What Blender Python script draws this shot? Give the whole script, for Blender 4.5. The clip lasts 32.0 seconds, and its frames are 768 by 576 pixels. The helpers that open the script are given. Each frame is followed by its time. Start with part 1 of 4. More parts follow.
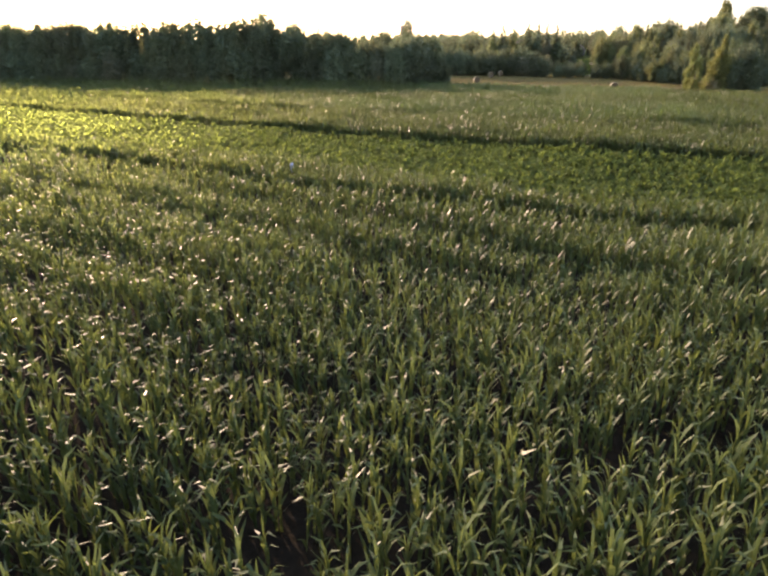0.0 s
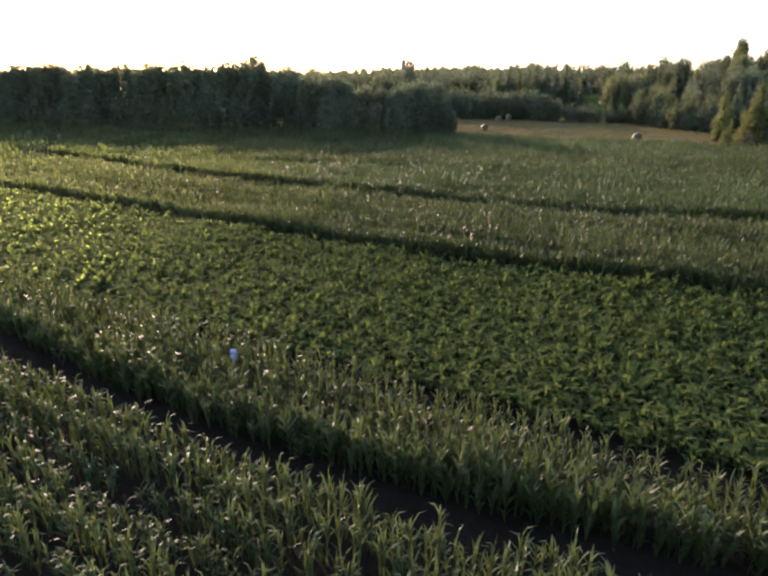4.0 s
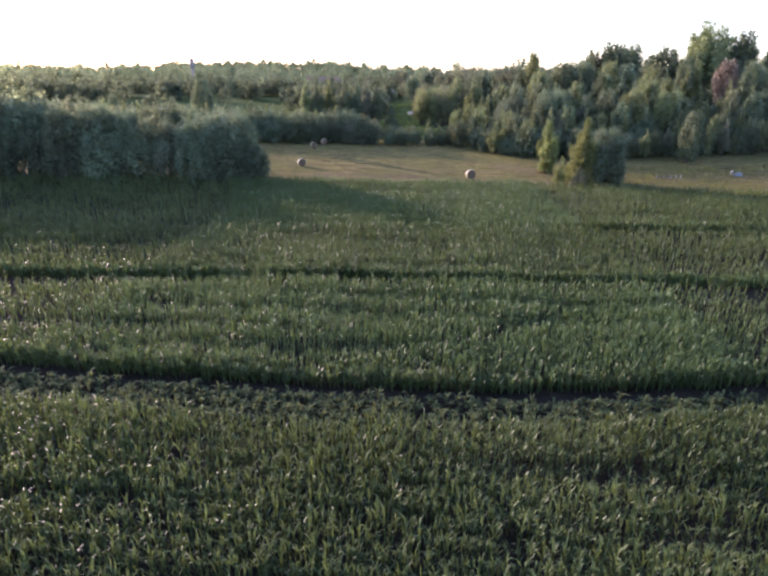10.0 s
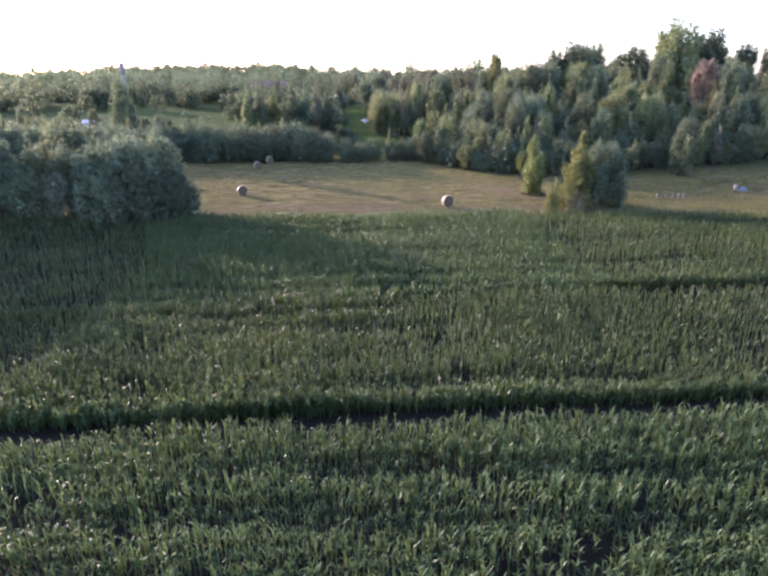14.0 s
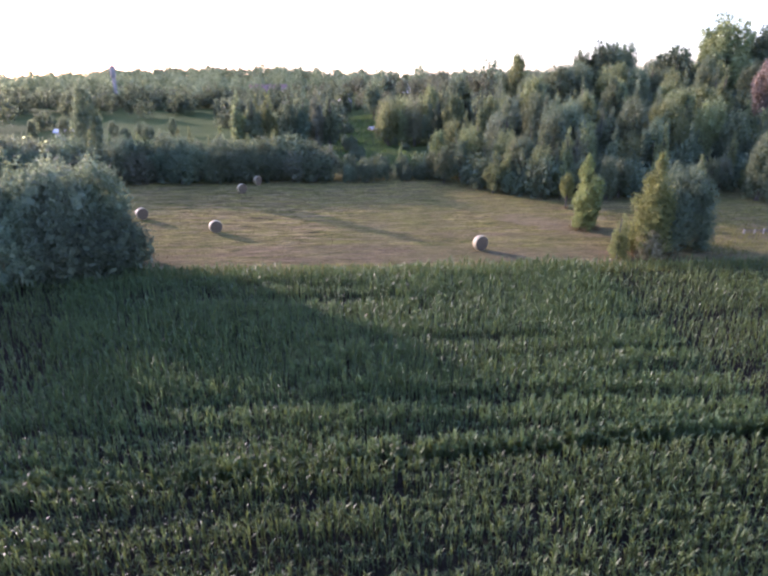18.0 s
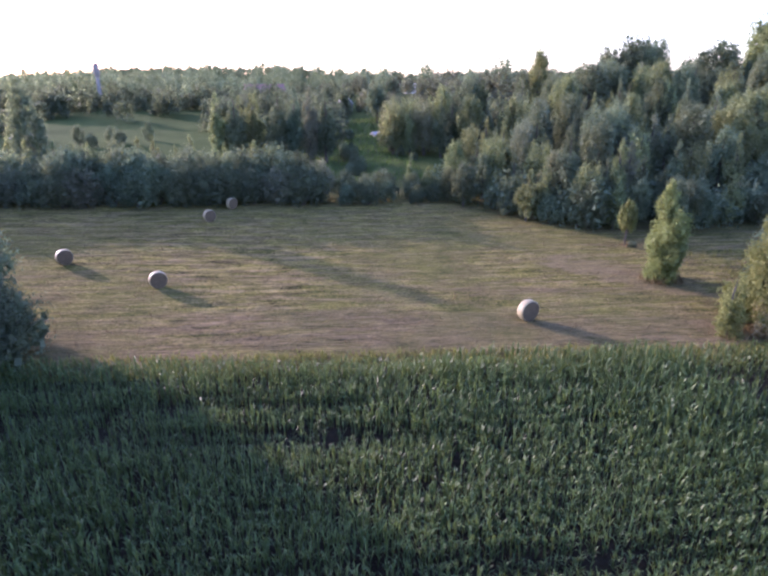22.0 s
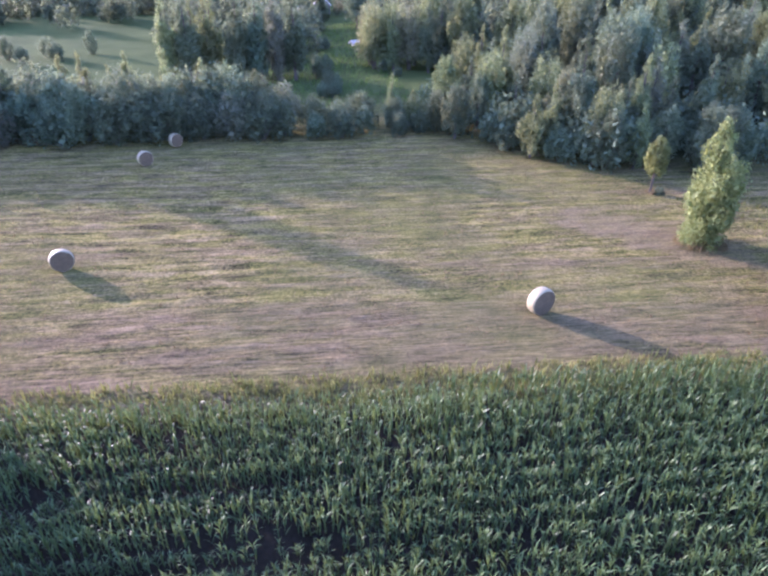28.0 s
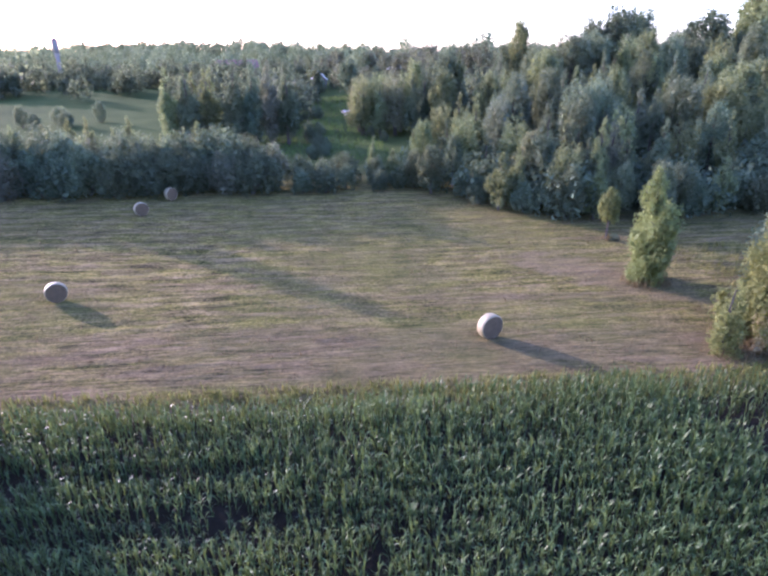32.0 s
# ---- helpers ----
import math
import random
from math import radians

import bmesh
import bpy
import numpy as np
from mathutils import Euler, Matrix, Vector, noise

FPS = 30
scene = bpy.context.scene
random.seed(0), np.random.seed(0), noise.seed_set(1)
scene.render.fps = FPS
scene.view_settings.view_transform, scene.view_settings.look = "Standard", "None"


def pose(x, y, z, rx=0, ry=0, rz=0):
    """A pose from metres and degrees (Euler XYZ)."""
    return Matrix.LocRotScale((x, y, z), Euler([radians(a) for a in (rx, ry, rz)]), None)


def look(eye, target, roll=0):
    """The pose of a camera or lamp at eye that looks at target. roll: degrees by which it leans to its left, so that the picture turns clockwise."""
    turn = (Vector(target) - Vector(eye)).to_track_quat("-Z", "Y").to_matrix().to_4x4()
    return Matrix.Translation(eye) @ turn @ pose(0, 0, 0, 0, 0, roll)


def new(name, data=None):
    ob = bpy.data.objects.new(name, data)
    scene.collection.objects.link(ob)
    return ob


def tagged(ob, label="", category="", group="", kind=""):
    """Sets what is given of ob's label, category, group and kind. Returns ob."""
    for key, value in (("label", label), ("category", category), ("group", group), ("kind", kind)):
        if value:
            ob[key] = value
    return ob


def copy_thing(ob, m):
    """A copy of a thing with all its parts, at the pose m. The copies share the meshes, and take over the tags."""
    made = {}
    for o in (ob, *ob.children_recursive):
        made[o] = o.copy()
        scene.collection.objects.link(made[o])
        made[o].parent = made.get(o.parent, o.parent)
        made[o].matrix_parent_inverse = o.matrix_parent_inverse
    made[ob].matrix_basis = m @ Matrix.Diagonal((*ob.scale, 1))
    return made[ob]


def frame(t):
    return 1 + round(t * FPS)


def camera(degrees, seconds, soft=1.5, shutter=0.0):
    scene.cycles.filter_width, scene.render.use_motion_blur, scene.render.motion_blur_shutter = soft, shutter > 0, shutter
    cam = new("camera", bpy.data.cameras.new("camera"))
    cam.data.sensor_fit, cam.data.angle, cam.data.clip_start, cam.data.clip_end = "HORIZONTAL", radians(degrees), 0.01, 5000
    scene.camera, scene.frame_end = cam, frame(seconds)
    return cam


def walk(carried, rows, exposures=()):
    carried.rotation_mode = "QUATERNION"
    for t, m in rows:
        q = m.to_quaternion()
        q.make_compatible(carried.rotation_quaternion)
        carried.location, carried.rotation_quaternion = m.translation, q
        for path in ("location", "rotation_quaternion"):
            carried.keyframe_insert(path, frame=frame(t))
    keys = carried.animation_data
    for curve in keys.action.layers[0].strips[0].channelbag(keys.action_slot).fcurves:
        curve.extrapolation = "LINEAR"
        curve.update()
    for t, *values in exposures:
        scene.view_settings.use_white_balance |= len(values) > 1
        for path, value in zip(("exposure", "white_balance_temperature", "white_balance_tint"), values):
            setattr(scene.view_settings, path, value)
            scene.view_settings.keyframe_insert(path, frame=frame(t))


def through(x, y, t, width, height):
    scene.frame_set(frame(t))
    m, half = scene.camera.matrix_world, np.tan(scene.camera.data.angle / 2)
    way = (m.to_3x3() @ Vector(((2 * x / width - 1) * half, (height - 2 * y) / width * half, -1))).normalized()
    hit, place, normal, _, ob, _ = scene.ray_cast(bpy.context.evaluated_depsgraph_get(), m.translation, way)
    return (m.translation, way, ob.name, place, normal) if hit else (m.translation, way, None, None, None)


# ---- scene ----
cam = camera(68.5, 32.0, soft=2.55)
PATH = [
    (0.0, 0.465, -13.192, 4.452, 67.9, -0.0, 0.9),
    (0.5, 0.471, -12.063, 4.595, 69.2, -0.0, 0.9),
    (1.0, 0.477, -10.854, 4.76, 70.6, -0.0, 0.9),
    (1.5, 0.476, -9.729, 4.958, 68.6, -0.093, 0.938),
    (2.0, 0.481, -8.526, 5.239, 70.4, -0.185, 0.975),
    (2.5, 0.48, -7.398, 5.533, 70.3, -0.185, 0.975),
    (3.0, 0.461, -6.17, 5.92, 70.2, -0.278, 1.013),
    (5.5, 0.29, -0.123, 8.033, 70.877, 0.288, 0.492),
    (6.0, 0.241, 1.068, 8.491, 70.437, -0.094, -0.813),
    (6.5, 0.253, 2.197, 8.884, 70.057, -0.264, -3.314),
    (7.0, 0.205, 3.388, 9.343, 69.76, -0.532, -6.314),
    (7.5, 0.215, 4.58, 9.673, 69.665, -0.606, -9.213),
    (8.0, 0.29, 5.898, 10.067, 69.659, -0.683, -12.41),
    (8.5, 0.426, 6.965, 10.392, 69.761, -0.468, -15.307),
    (9.0, 0.56, 8.348, 10.658, 69.98, -0.258, -17.704),
    (9.5, 0.755, 9.731, 10.86, 69.843, -0.355, -18.803),
    (10.0, 0.95, 11.24, 11.063, 69.66, -0.657, -18.305),
    (10.5, 1.206, 12.562, 11.198, 69.709, -0.453, -19.803),
    (11.0, 1.527, 13.945, 11.396, 69.8, -0.15, -23.0),
    (11.5, 1.846, 15.329, 11.53, 69.852, -0.151, -24.399),
    (12.0, 2.227, 16.903, 11.602, 69.763, -0.05, -24.099),
    (12.5, 2.668, 18.352, 11.608, 69.769, -0.15, -23.899),
    (13.0, 3.111, 19.989, 11.679, 69.676, -0.15, -23.7),
    (13.5, 3.617, 21.501, 11.746, 69.683, -0.05, -23.5),
    (14.0, 4.184, 23.139, 11.75, 69.79, 0.05, -23.3),
    (14.5, 4.69, 24.65, 11.817, 69.793, 0.05, -23.2),
    (15.0, 5.257, 26.225, 11.821, 69.897, 0.05, -23.1),
    (15.5, 5.826, 27.736, 11.886, 69.897, 0.05, -23.1),
    (17.5, 8.285, 34.035, 11.956, 69.91, 0.15, -22.7),
    (18.0, 8.978, 35.673, 11.956, 70.01, 0.15, -22.7),
    (18.5, 9.547, 37.184, 12.021, 70.01, 0.15, -22.7),
    (19.0, 10.177, 38.759, 12.022, 70.11, 0.05, -22.7),
    (19.5, 10.742, 40.209, 11.961, 70.11, 0.05, -22.7),
    (20.0, 11.37, 41.785, 11.899, 70.114, 0.05, -22.6),
    (20.5, 11.937, 43.234, 11.901, 70.114, 0.05, -22.6),
    (21.0, 12.567, 44.809, 11.902, 69.414, 0.05, -22.6),
    (21.2, 12.819, 45.363, 11.901, 68.087, 0.05, -22.56),
    (21.3, 12.945, 45.641, 11.901, 68.828, 0.05, -22.54),
    (21.5, 13.197, 46.195, 11.9, 69.917, 0.05, -22.5),
    (22.0, 13.764, 47.77, 11.904, 70.02, -0.05, -22.4),
    (22.5, 14.396, 49.155, 11.965, 69.92, 0.05, -22.4),
    (23.0, 14.963, 50.667, 11.968, 69.817, -0.05, -22.5),
    (23.5, 15.595, 52.052, 12.029, 69.817, -0.05, -22.5),
    (24.0, 16.164, 53.437, 12.093, 70.007, -0.05, -22.8),
    (24.5, 16.54, 54.383, 12.031, 69.9, 0.05, -23.0),
    (26.5, 17.233, 55.265, 12.021, 68.586, 0.25, -23.4),
    (27.0, 17.365, 55.137, 12.204, 68.783, 0.25, -23.5),
    (27.1, 17.377, 55.099, 12.19, 68.211, 0.27, -23.54),
    (27.2, 17.389, 55.062, 12.177, 67.376, 0.29, -23.58),
    (27.3, 17.402, 55.024, 12.163, 65.85, 0.31, -23.62),
    (27.4, 17.414, 54.987, 12.15, 62.928, 0.33, -23.66),
    (27.5, 17.426, 54.949, 12.136, 61.676, 0.35, -23.7),
    (27.6, 17.426, 54.873, 12.135, 60.771, 0.33, -23.72),
    (27.8, 17.426, 54.722, 12.133, 60.02, 0.29, -23.76),
    (28.0, 17.426, 54.571, 12.131, 61.273, 0.25, -23.8),
    (28.2, 17.45, 54.471, 12.079, 59.035, 0.21, -23.92),
    (28.3, 17.461, 54.42, 12.052, 56.833, 0.19, -23.979),
    (28.4, 17.473, 54.37, 12.026, 53.265, 0.17, -24.039),
    (28.5, 17.485, 54.32, 12.0, 54.363, 0.15, -24.099),
    (28.7, 17.484, 54.144, 11.972, 55.771, 0.15, -24.059),
    (28.9, 17.483, 53.968, 11.945, 54.024, 0.15, -24.02),
    (29.0, 17.483, 53.88, 11.931, 52.766, 0.15, -24.0),
    (29.1, 17.495, 53.817, 11.917, 51.728, 0.13, -24.0),
    (29.2, 17.507, 53.754, 11.903, 47.763, 0.11, -24.0),
    (29.3, 17.52, 53.692, 11.89, 47.373, 0.09, -23.999),
    (29.4, 17.532, 53.629, 11.876, 48.078, 0.07, -23.999),
    (29.5, 17.544, 53.566, 11.862, 48.866, 0.05, -23.999),
    (29.6, 17.544, 53.465, 11.861, 50.485, 0.07, -23.979),
    (29.7, 17.544, 53.364, 11.86, 51.075, 0.09, -23.959),
    (29.8, 17.543, 53.264, 11.858, 55.76, 0.11, -23.94),
    (29.9, 17.543, 53.163, 11.857, 57.974, 0.13, -23.92),
    (30.0, 17.543, 53.062, 11.856, 59.669, 0.15, -23.9),
    (30.1, 17.555, 52.961, 11.842, 59.386, 0.17, -23.86),
    (30.2, 17.567, 52.861, 11.827, 62.052, 0.19, -23.82),
    (30.3, 17.58, 52.76, 11.813, 64.95, 0.21, -23.78),
    (30.4, 17.592, 52.66, 11.798, 67.375, 0.23, -23.74),
    (30.5, 17.604, 52.559, 11.784, 68.276, 0.25, -23.7),
    (30.7, 17.629, 52.383, 11.781, 70.231, 0.25, -23.7),
    (30.8, 17.642, 52.294, 11.779, 70.795, 0.25, -23.7),
    (31.0, 17.667, 52.118, 11.776, 71.076, 0.25, -23.7),
    (31.2, 17.692, 51.992, 11.774, 71.07, 0.25, -23.7),
    (31.5, 17.73, 51.803, 11.77, 71.076, 0.25, -23.7),
    (31.6, 17.742, 51.728, 11.756, 69.874, 0.25, -23.72),
    (31.7, 17.754, 51.652, 11.742, 68.352, 0.25, -23.74),
    (31.9, 17.779, 51.501, 11.714, 68.759, 0.25, -23.78),
    (32.0, 17.791, 51.426, 11.7, 67.873, 0.25, -23.8)
]
PLAN = 1.4   # metres to one unit of the plan in which the place is laid out
walk(cam, [(r[0], pose(r[1] * PLAN, r[2] * PLAN, r[3] * PLAN, *r[4:])) for r in PATH],
     exposures=[(0, 2.0, 7000, 33), (2, 1.8, 6750, 33), (3, 1.7, 6500, 34), (6, 1.45, 5800, 37), (8, 1.75, 5700, 38), (11, 2.25, 5500, 41), (15, 2.35, 5400, 44), (19, 2.25, 5280, 47), (24, 2.2, 5130, 48), (27, 2.35, 5030, 49),
                (28, 2.82, 4970, 49), (29, 3.12, 4970, 49), (30, 3.35, 4970, 49), (30.6, 2.85, 4970, 49), (31, 2.7, 4970, 49), (32, 2.45, 4970, 49)])


# ---- light: low evening sun ahead and to the left, clear sky ----
SUN_EL, SUN_AZ = radians(13.5), radians(31.5)   # azimuth counted from +y towards -x
sun_dir = Vector((-math.sin(SUN_AZ) * math.cos(SUN_EL), math.cos(SUN_AZ) * math.cos(SUN_EL), math.sin(SUN_EL)))
world = bpy.data.worlds.new("evening_sky")
scene.world = world
world.use_nodes = True
wn, wl = world.node_tree.nodes, world.node_tree.links
sky = wn.new("ShaderNodeTexSky")
sky.sky_type, sky.sun_disc = "NISHITA", False
sky.sun_elevation, sky.sun_rotation = SUN_EL, -SUN_AZ
sky.altitude, sky.air_density, sky.dust_density, sky.ozone_density = 150, 1.0, 1.5, 1.0
wl.new(sky.outputs[0], wn["Background"].inputs[0])
wn["Background"].inputs[1].default_value = 0.15
sun = new("sun", bpy.data.lights.new("sun", "SUN"))
sun.data.energy, sun.data.angle, sun.data.color = 2.9, radians(0.6), (1.0, 0.80, 0.56)
sun.matrix_world = look(Vector((0, 0, 60)) + sun_dir * 100, (0, 0, 60))


# ---- materials ----
def nodes_of(name):
    m = bpy.data.materials.new(name)
    m.use_nodes = True
    t = m.node_tree
    return m, t.nodes, t.links, t.nodes["Principled BSDF"], t.nodes["Material Output"]


def noise_node(n, l, scale, detail=4, rough=0.6, vec=None):
    k = n.new("ShaderNodeTexNoise")
    k.inputs["Scale"].default_value, k.inputs["Detail"].default_value, k.inputs["Roughness"].default_value = scale, detail, rough
    if vec is not None:
        l.new(vec, k.inputs["Vector"])
    return k.outputs["Fac"]


def ramp_node(n, l, fac, stops):
    r = n.new("ShaderNodeValToRGB")
    while len(r.color_ramp.elements) < len(stops):
        r.color_ramp.elements.new(0.5)
    for e, (p, c) in zip(r.color_ramp.elements, stops):
        e.position, e.color = p, (*c, 1)
    l.new(fac, r.inputs[0])
    return r.outputs[0]


def mix_node(n, l, fac, a, b, kind="MIX"):
    k = n.new("ShaderNodeMix")
    k.data_type, k.blend_type = "RGBA", kind
    for i, v in ((0, fac), (6, a), (7, b)):
        if isinstance(v, (int, float)):
            k.inputs[i].default_value = v
        elif isinstance(v, tuple):
            k.inputs[i].default_value = (*v, 1)
        else:
            l.new(v, k.inputs[i])
    return k.outputs[2]


def math_node(n, l, op, a, b=0.0, c=0.0):
    k = n.new("ShaderNodeMath")
    k.operation = op
    for i, v in enumerate((a, b, c)):
        if isinstance(v, (int, float)):
            k.inputs[i].default_value = v
        else:
            l.new(v, k.inputs[i])
    return k.outputs[0]


def bump_on(n, l, p, height, strength, distance):
    b = n.new("ShaderNodeBump")
    b.inputs["Strength"].default_value, b.inputs["Distance"].default_value = strength, distance
    l.new(height, b.inputs["Height"])
    l.new(b.outputs[0], p.inputs["Normal"])


def leaf_material(name, dark, light, through=(0.20, 0.24, 0.03), share=0.35, rough=0.45, patch=0.12, gloss=0.5, spread=0.35, forward=0.35, warm=0.0):
    """Leaves: colour varies leaf by leaf, plant by plant and in wide patches; part of the light shines through, some of it straight on.
    warm: share of plants that are dry and brownish."""
    m, n, l, p, out = nodes_of(name)
    geo, info = n.new("ShaderNodeNewGeometry"), n.new("ShaderNodeObjectInfo")
    isl = geo.outputs["Random Per Island"]
    wide = noise_node(n, l, patch / PLAN, 3, 0.55, geo.outputs["Position"])
    f = math_node(n, l, "MULTIPLY_ADD", isl, 0.55, math_node(n, l, "MULTIPLY_ADD", wide, 0.9, -0.27))
    col = ramp_node(n, l, f, [(0.1, dark), (0.85, light)])
    hsv = n.new("ShaderNodeHueSaturation")
    hsv.inputs["Saturation"].default_value = 1.0
    l.new(math_node(n, l, "MULTIPLY_ADD", info.outputs["Random"], 0.035, 0.483), hsv.inputs["Hue"])
    l.new(math_node(n, l, "MULTIPLY_ADD", info.outputs["Random"], spread, 1.0 - spread * 0.5), hsv.inputs["Value"])
    if warm:
        pick = math_node(n, l, "FRACT", math_node(n, l, "MULTIPLY", info.outputs["Random"], 7.31))
        dry = ramp_node(n, l, pick, [(1.0 - warm * 1.5, (0, 0, 0)), (1.0, (0.75, 0.75, 0.75))])
        col = mix_node(n, l, dry, col, (0.165, 0.150, 0.105))
    l.new(col, hsv.inputs["Color"])
    l.new(hsv.outputs[0], p.inputs["Base Color"])
    p.inputs["Roughness"].default_value = rough
    p.inputs["Specular IOR Level"].default_value = gloss
    tr = n.new("ShaderNodeBsdfTranslucent")
    l.new(mix_node(n, l, 0.5, hsv.outputs[0], through), tr.inputs[0])
    fw = n.new("ShaderNodeBsdfRefraction")
    fw.inputs["IOR"].default_value, fw.inputs["Roughness"].default_value = 1.35, 0.62
    l.new(mix_node(n, l, 0.5, hsv.outputs[0], through), fw.inputs[0])
    thin = n.new("ShaderNodeMixShader")
    thin.inputs[0].default_value = forward
    l.new(tr.outputs[0], thin.inputs[1])
    l.new(fw.outputs[0], thin.inputs[2])
    mx = n.new("ShaderNodeMixShader")
    mx.inputs[0].default_value = share
    l.new(p.outputs[0], mx.inputs[1])
    l.new(thin.outputs[0], mx.inputs[2])
    l.new(mx.outputs[0], out.inputs["Surface"])
    return m


def plain_material(name, a, b, scale=8.0, rough=0.8, bump=0.3, depth=0.02, metal=0.0):
    m, n, l, p, out = nodes_of(name)
    tc = n.new("ShaderNodeTexCoord")
    f = noise_node(n, l, scale, 6, 0.65, tc.outputs["Object"])
    g = noise_node(n, l, scale * 0.15, 3, 0.5, tc.outputs["Object"])
    f2 = math_node(n, l, "MULTIPLY_ADD", g, 0.5, math_node(n, l, "MULTIPLY", f, 0.5))
    l.new(ramp_node(n, l, f2, [(0.3, a), (0.7, b)]), p.inputs["Base Color"])
    p.inputs["Roughness"].default_value, p.inputs["Metallic"].default_value = rough, metal
    bump_on(n, l, p, f, bump, depth)
    return m


MAIZE = leaf_material("maize_leaf", (0.031, 0.060, 0.023), (0.112, 0.155, 0.060), (0.24, 0.29, 0.05), 0.36, 0.46, 0.16, 0.22)
BEET = leaf_material("low_crop_leaf", (0.054, 0.100, 0.030), (0.118, 0.172, 0.050), (0.22, 0.29, 0.05), 0.48, 0.85, 0.25, 0.06)
WEED = leaf_material("weed_leaf", (0.044, 0.062, 0.028), (0.100, 0.124, 0.052), (0.21, 0.21, 0.05), 0.36, 0.9, 0.3, 0.08)
STRAW = leaf_material("mown_grass", (0.105, 0.090, 0.036), (0.28, 0.21, 0.115), (0.31, 0.23, 0.09), 0.25, 0.8, 0.2, 0.1)
GRASS = leaf_material("edge_grass", (0.080, 0.094, 0.026), (0.23, 0.212, 0.070), (0.27, 0.265, 0.05), 0.35, 0.8, 0.5, 0.1)
LEAF_LIME = leaf_material("light_green_leaf", (0.088, 0.116, 0.052), (0.235, 0.265, 0.128), (0.34, 0.36, 0.12), 0.44, 0.7, 0.09, 0.1, 0.5, 0.3, 0.06)
LEAF_GREEN = leaf_material("tree_leaf", (0.046, 0.074, 0.048), (0.165, 0.205, 0.122), (0.27, 0.31, 0.14), 0.40, 0.7, 0.09, 0.1, 0.75, 0.3, 0.10)
LEAF_SILVER = leaf_material("willow_leaf", (0.066, 0.094, 0.054), (0.185, 0.214, 0.122), (0.27, 0.30, 0.14), 0.38, 0.7, 0.1, 0.06, 0.55, 0.3)
LEAF_YELLOW = leaf_material("poplar_leaf", (0.108, 0.134, 0.045), (0.262, 0.292, 0.106), (0.325, 0.345, 0.10), 0.46, 0.6, 0.3, 0.12, 0.35)
LEAF_PALE = leaf_material("pale_dry_leaf", (0.20, 0.18, 0.095), (0.38, 0.34, 0.19), (0.38, 0.33, 0.17), 0.35, 0.7, 0.3, 0.15)
LEAF_RUST = leaf_material("dry_leaf", (0.155, 0.120, 0.088), (0.26, 0.205, 0.150), (0.24, 0.15, 0.08), 0.3, 0.7, 0.3, 0.2)
BLUE_SHEET = plain_material("blue_sheet", (0.10, 0.115, 0.125), (0.17, 0.19, 0.20), 5.0, 0.5, 0.3, 0.02)
BARK = plain_material("bark", (0.048, 0.042, 0.032), (0.115, 0.10, 0.078), 9.0, 0.9, 0.6, 0.03)
BALE_SIDE = plain_material("net_wrapped_hay", (0.20, 0.168, 0.088), (0.31, 0.265, 0.145), 22.0, 0.62, 0.5, 0.02)
# brown hay, its colour darkened for the shade on ends turned from the sun
BALE_END = plain_material("shaded_hay_end", (0.062, 0.044, 0.022), (0.130, 0.094, 0.050), 26.0, 0.9, 0.8, 0.03)
WHITE_WALL = plain_material("whitewash", (0.52, 0.49, 0.43), (0.64, 0.60, 0.53), 3.0, 0.8, 0.15, 0.01)
ROOF_RED = plain_material("old_roof_tile", (0.15, 0.088, 0.070), (0.24, 0.150, 0.120), 3.0, 0.8, 0.3, 0.02)
ROOF_GREY = plain_material("pale_sheet_roof", (0.42, 0.40, 0.37), (0.56, 0.54, 0.50), 2.0, 0.35, 0.1, 0.01)
GLASS_DARK = plain_material("window_glass", (0.02, 0.025, 0.03), (0.04, 0.045, 0.05), 2.0, 0.1, 0.0, 0.01)
BLUE_PLASTIC = plain_material("blue_plastic", (0.22, 0.29, 0.50), (0.32, 0.40, 0.60), 6.0, 0.35, 0.1, 0.004)
WOOD_GREY = plain_material("weathered_wood", (0.15, 0.14, 0.115), (0.27, 0.25, 0.21), 7.0, 0.85, 0.4, 0.01)


# ---- the lie of the land ----
def smooth(a):
    a = np.clip(a, 0, 1)
    return a * a * (3 - 2 * a)


def beyond(x, y):
    """Metres past the border between maize and meadow."""
    return (y + 0.31 * x - 74.6) * 0.955


def lie(x, y):
    """Height of the ground."""
    x, y = np.asarray(x, float), np.asarray(y, float)
    field = np.interp(y, [-20, 0, 20, 35, 60], [-0.3, -0.2, 0.0, 0.25, 0.25])
    d = beyond(x, y)
    xx = np.clip(x, -12, 60) - 25
    meadow = 0.35 + 0.036 * np.clip(d, -6, 120) + 0.0235 * np.clip(d - 120, 0, 400) - 0.02 * xx
    w = smooth((d + 16) / 18)
    hill = 6.0 * smooth((x - 46) / 50) * smooth((d - 6) / 50) * (1 - 0.85 * smooth((d - 105) / 110))
    ripple = 0.05 * np.sin(x * 0.31 + 1.2) * np.sin(y * 0.27)
    swell = 2.2 * np.sin(x * 0.021 + 0.6) * smooth((d - 90) / 160) + 1.2 * np.sin(x * 0.05 + y * 0.013) * smooth((d - 130) / 150)
    rise = 4.0 * np.exp(-((x - 100) / 75) ** 2) * smooth((d - 300) / 150)
    return field * (1 - w) + meadow * w + hill + ripple + swell + rise


def z_at(x, y):
    return float(lie(x, y))


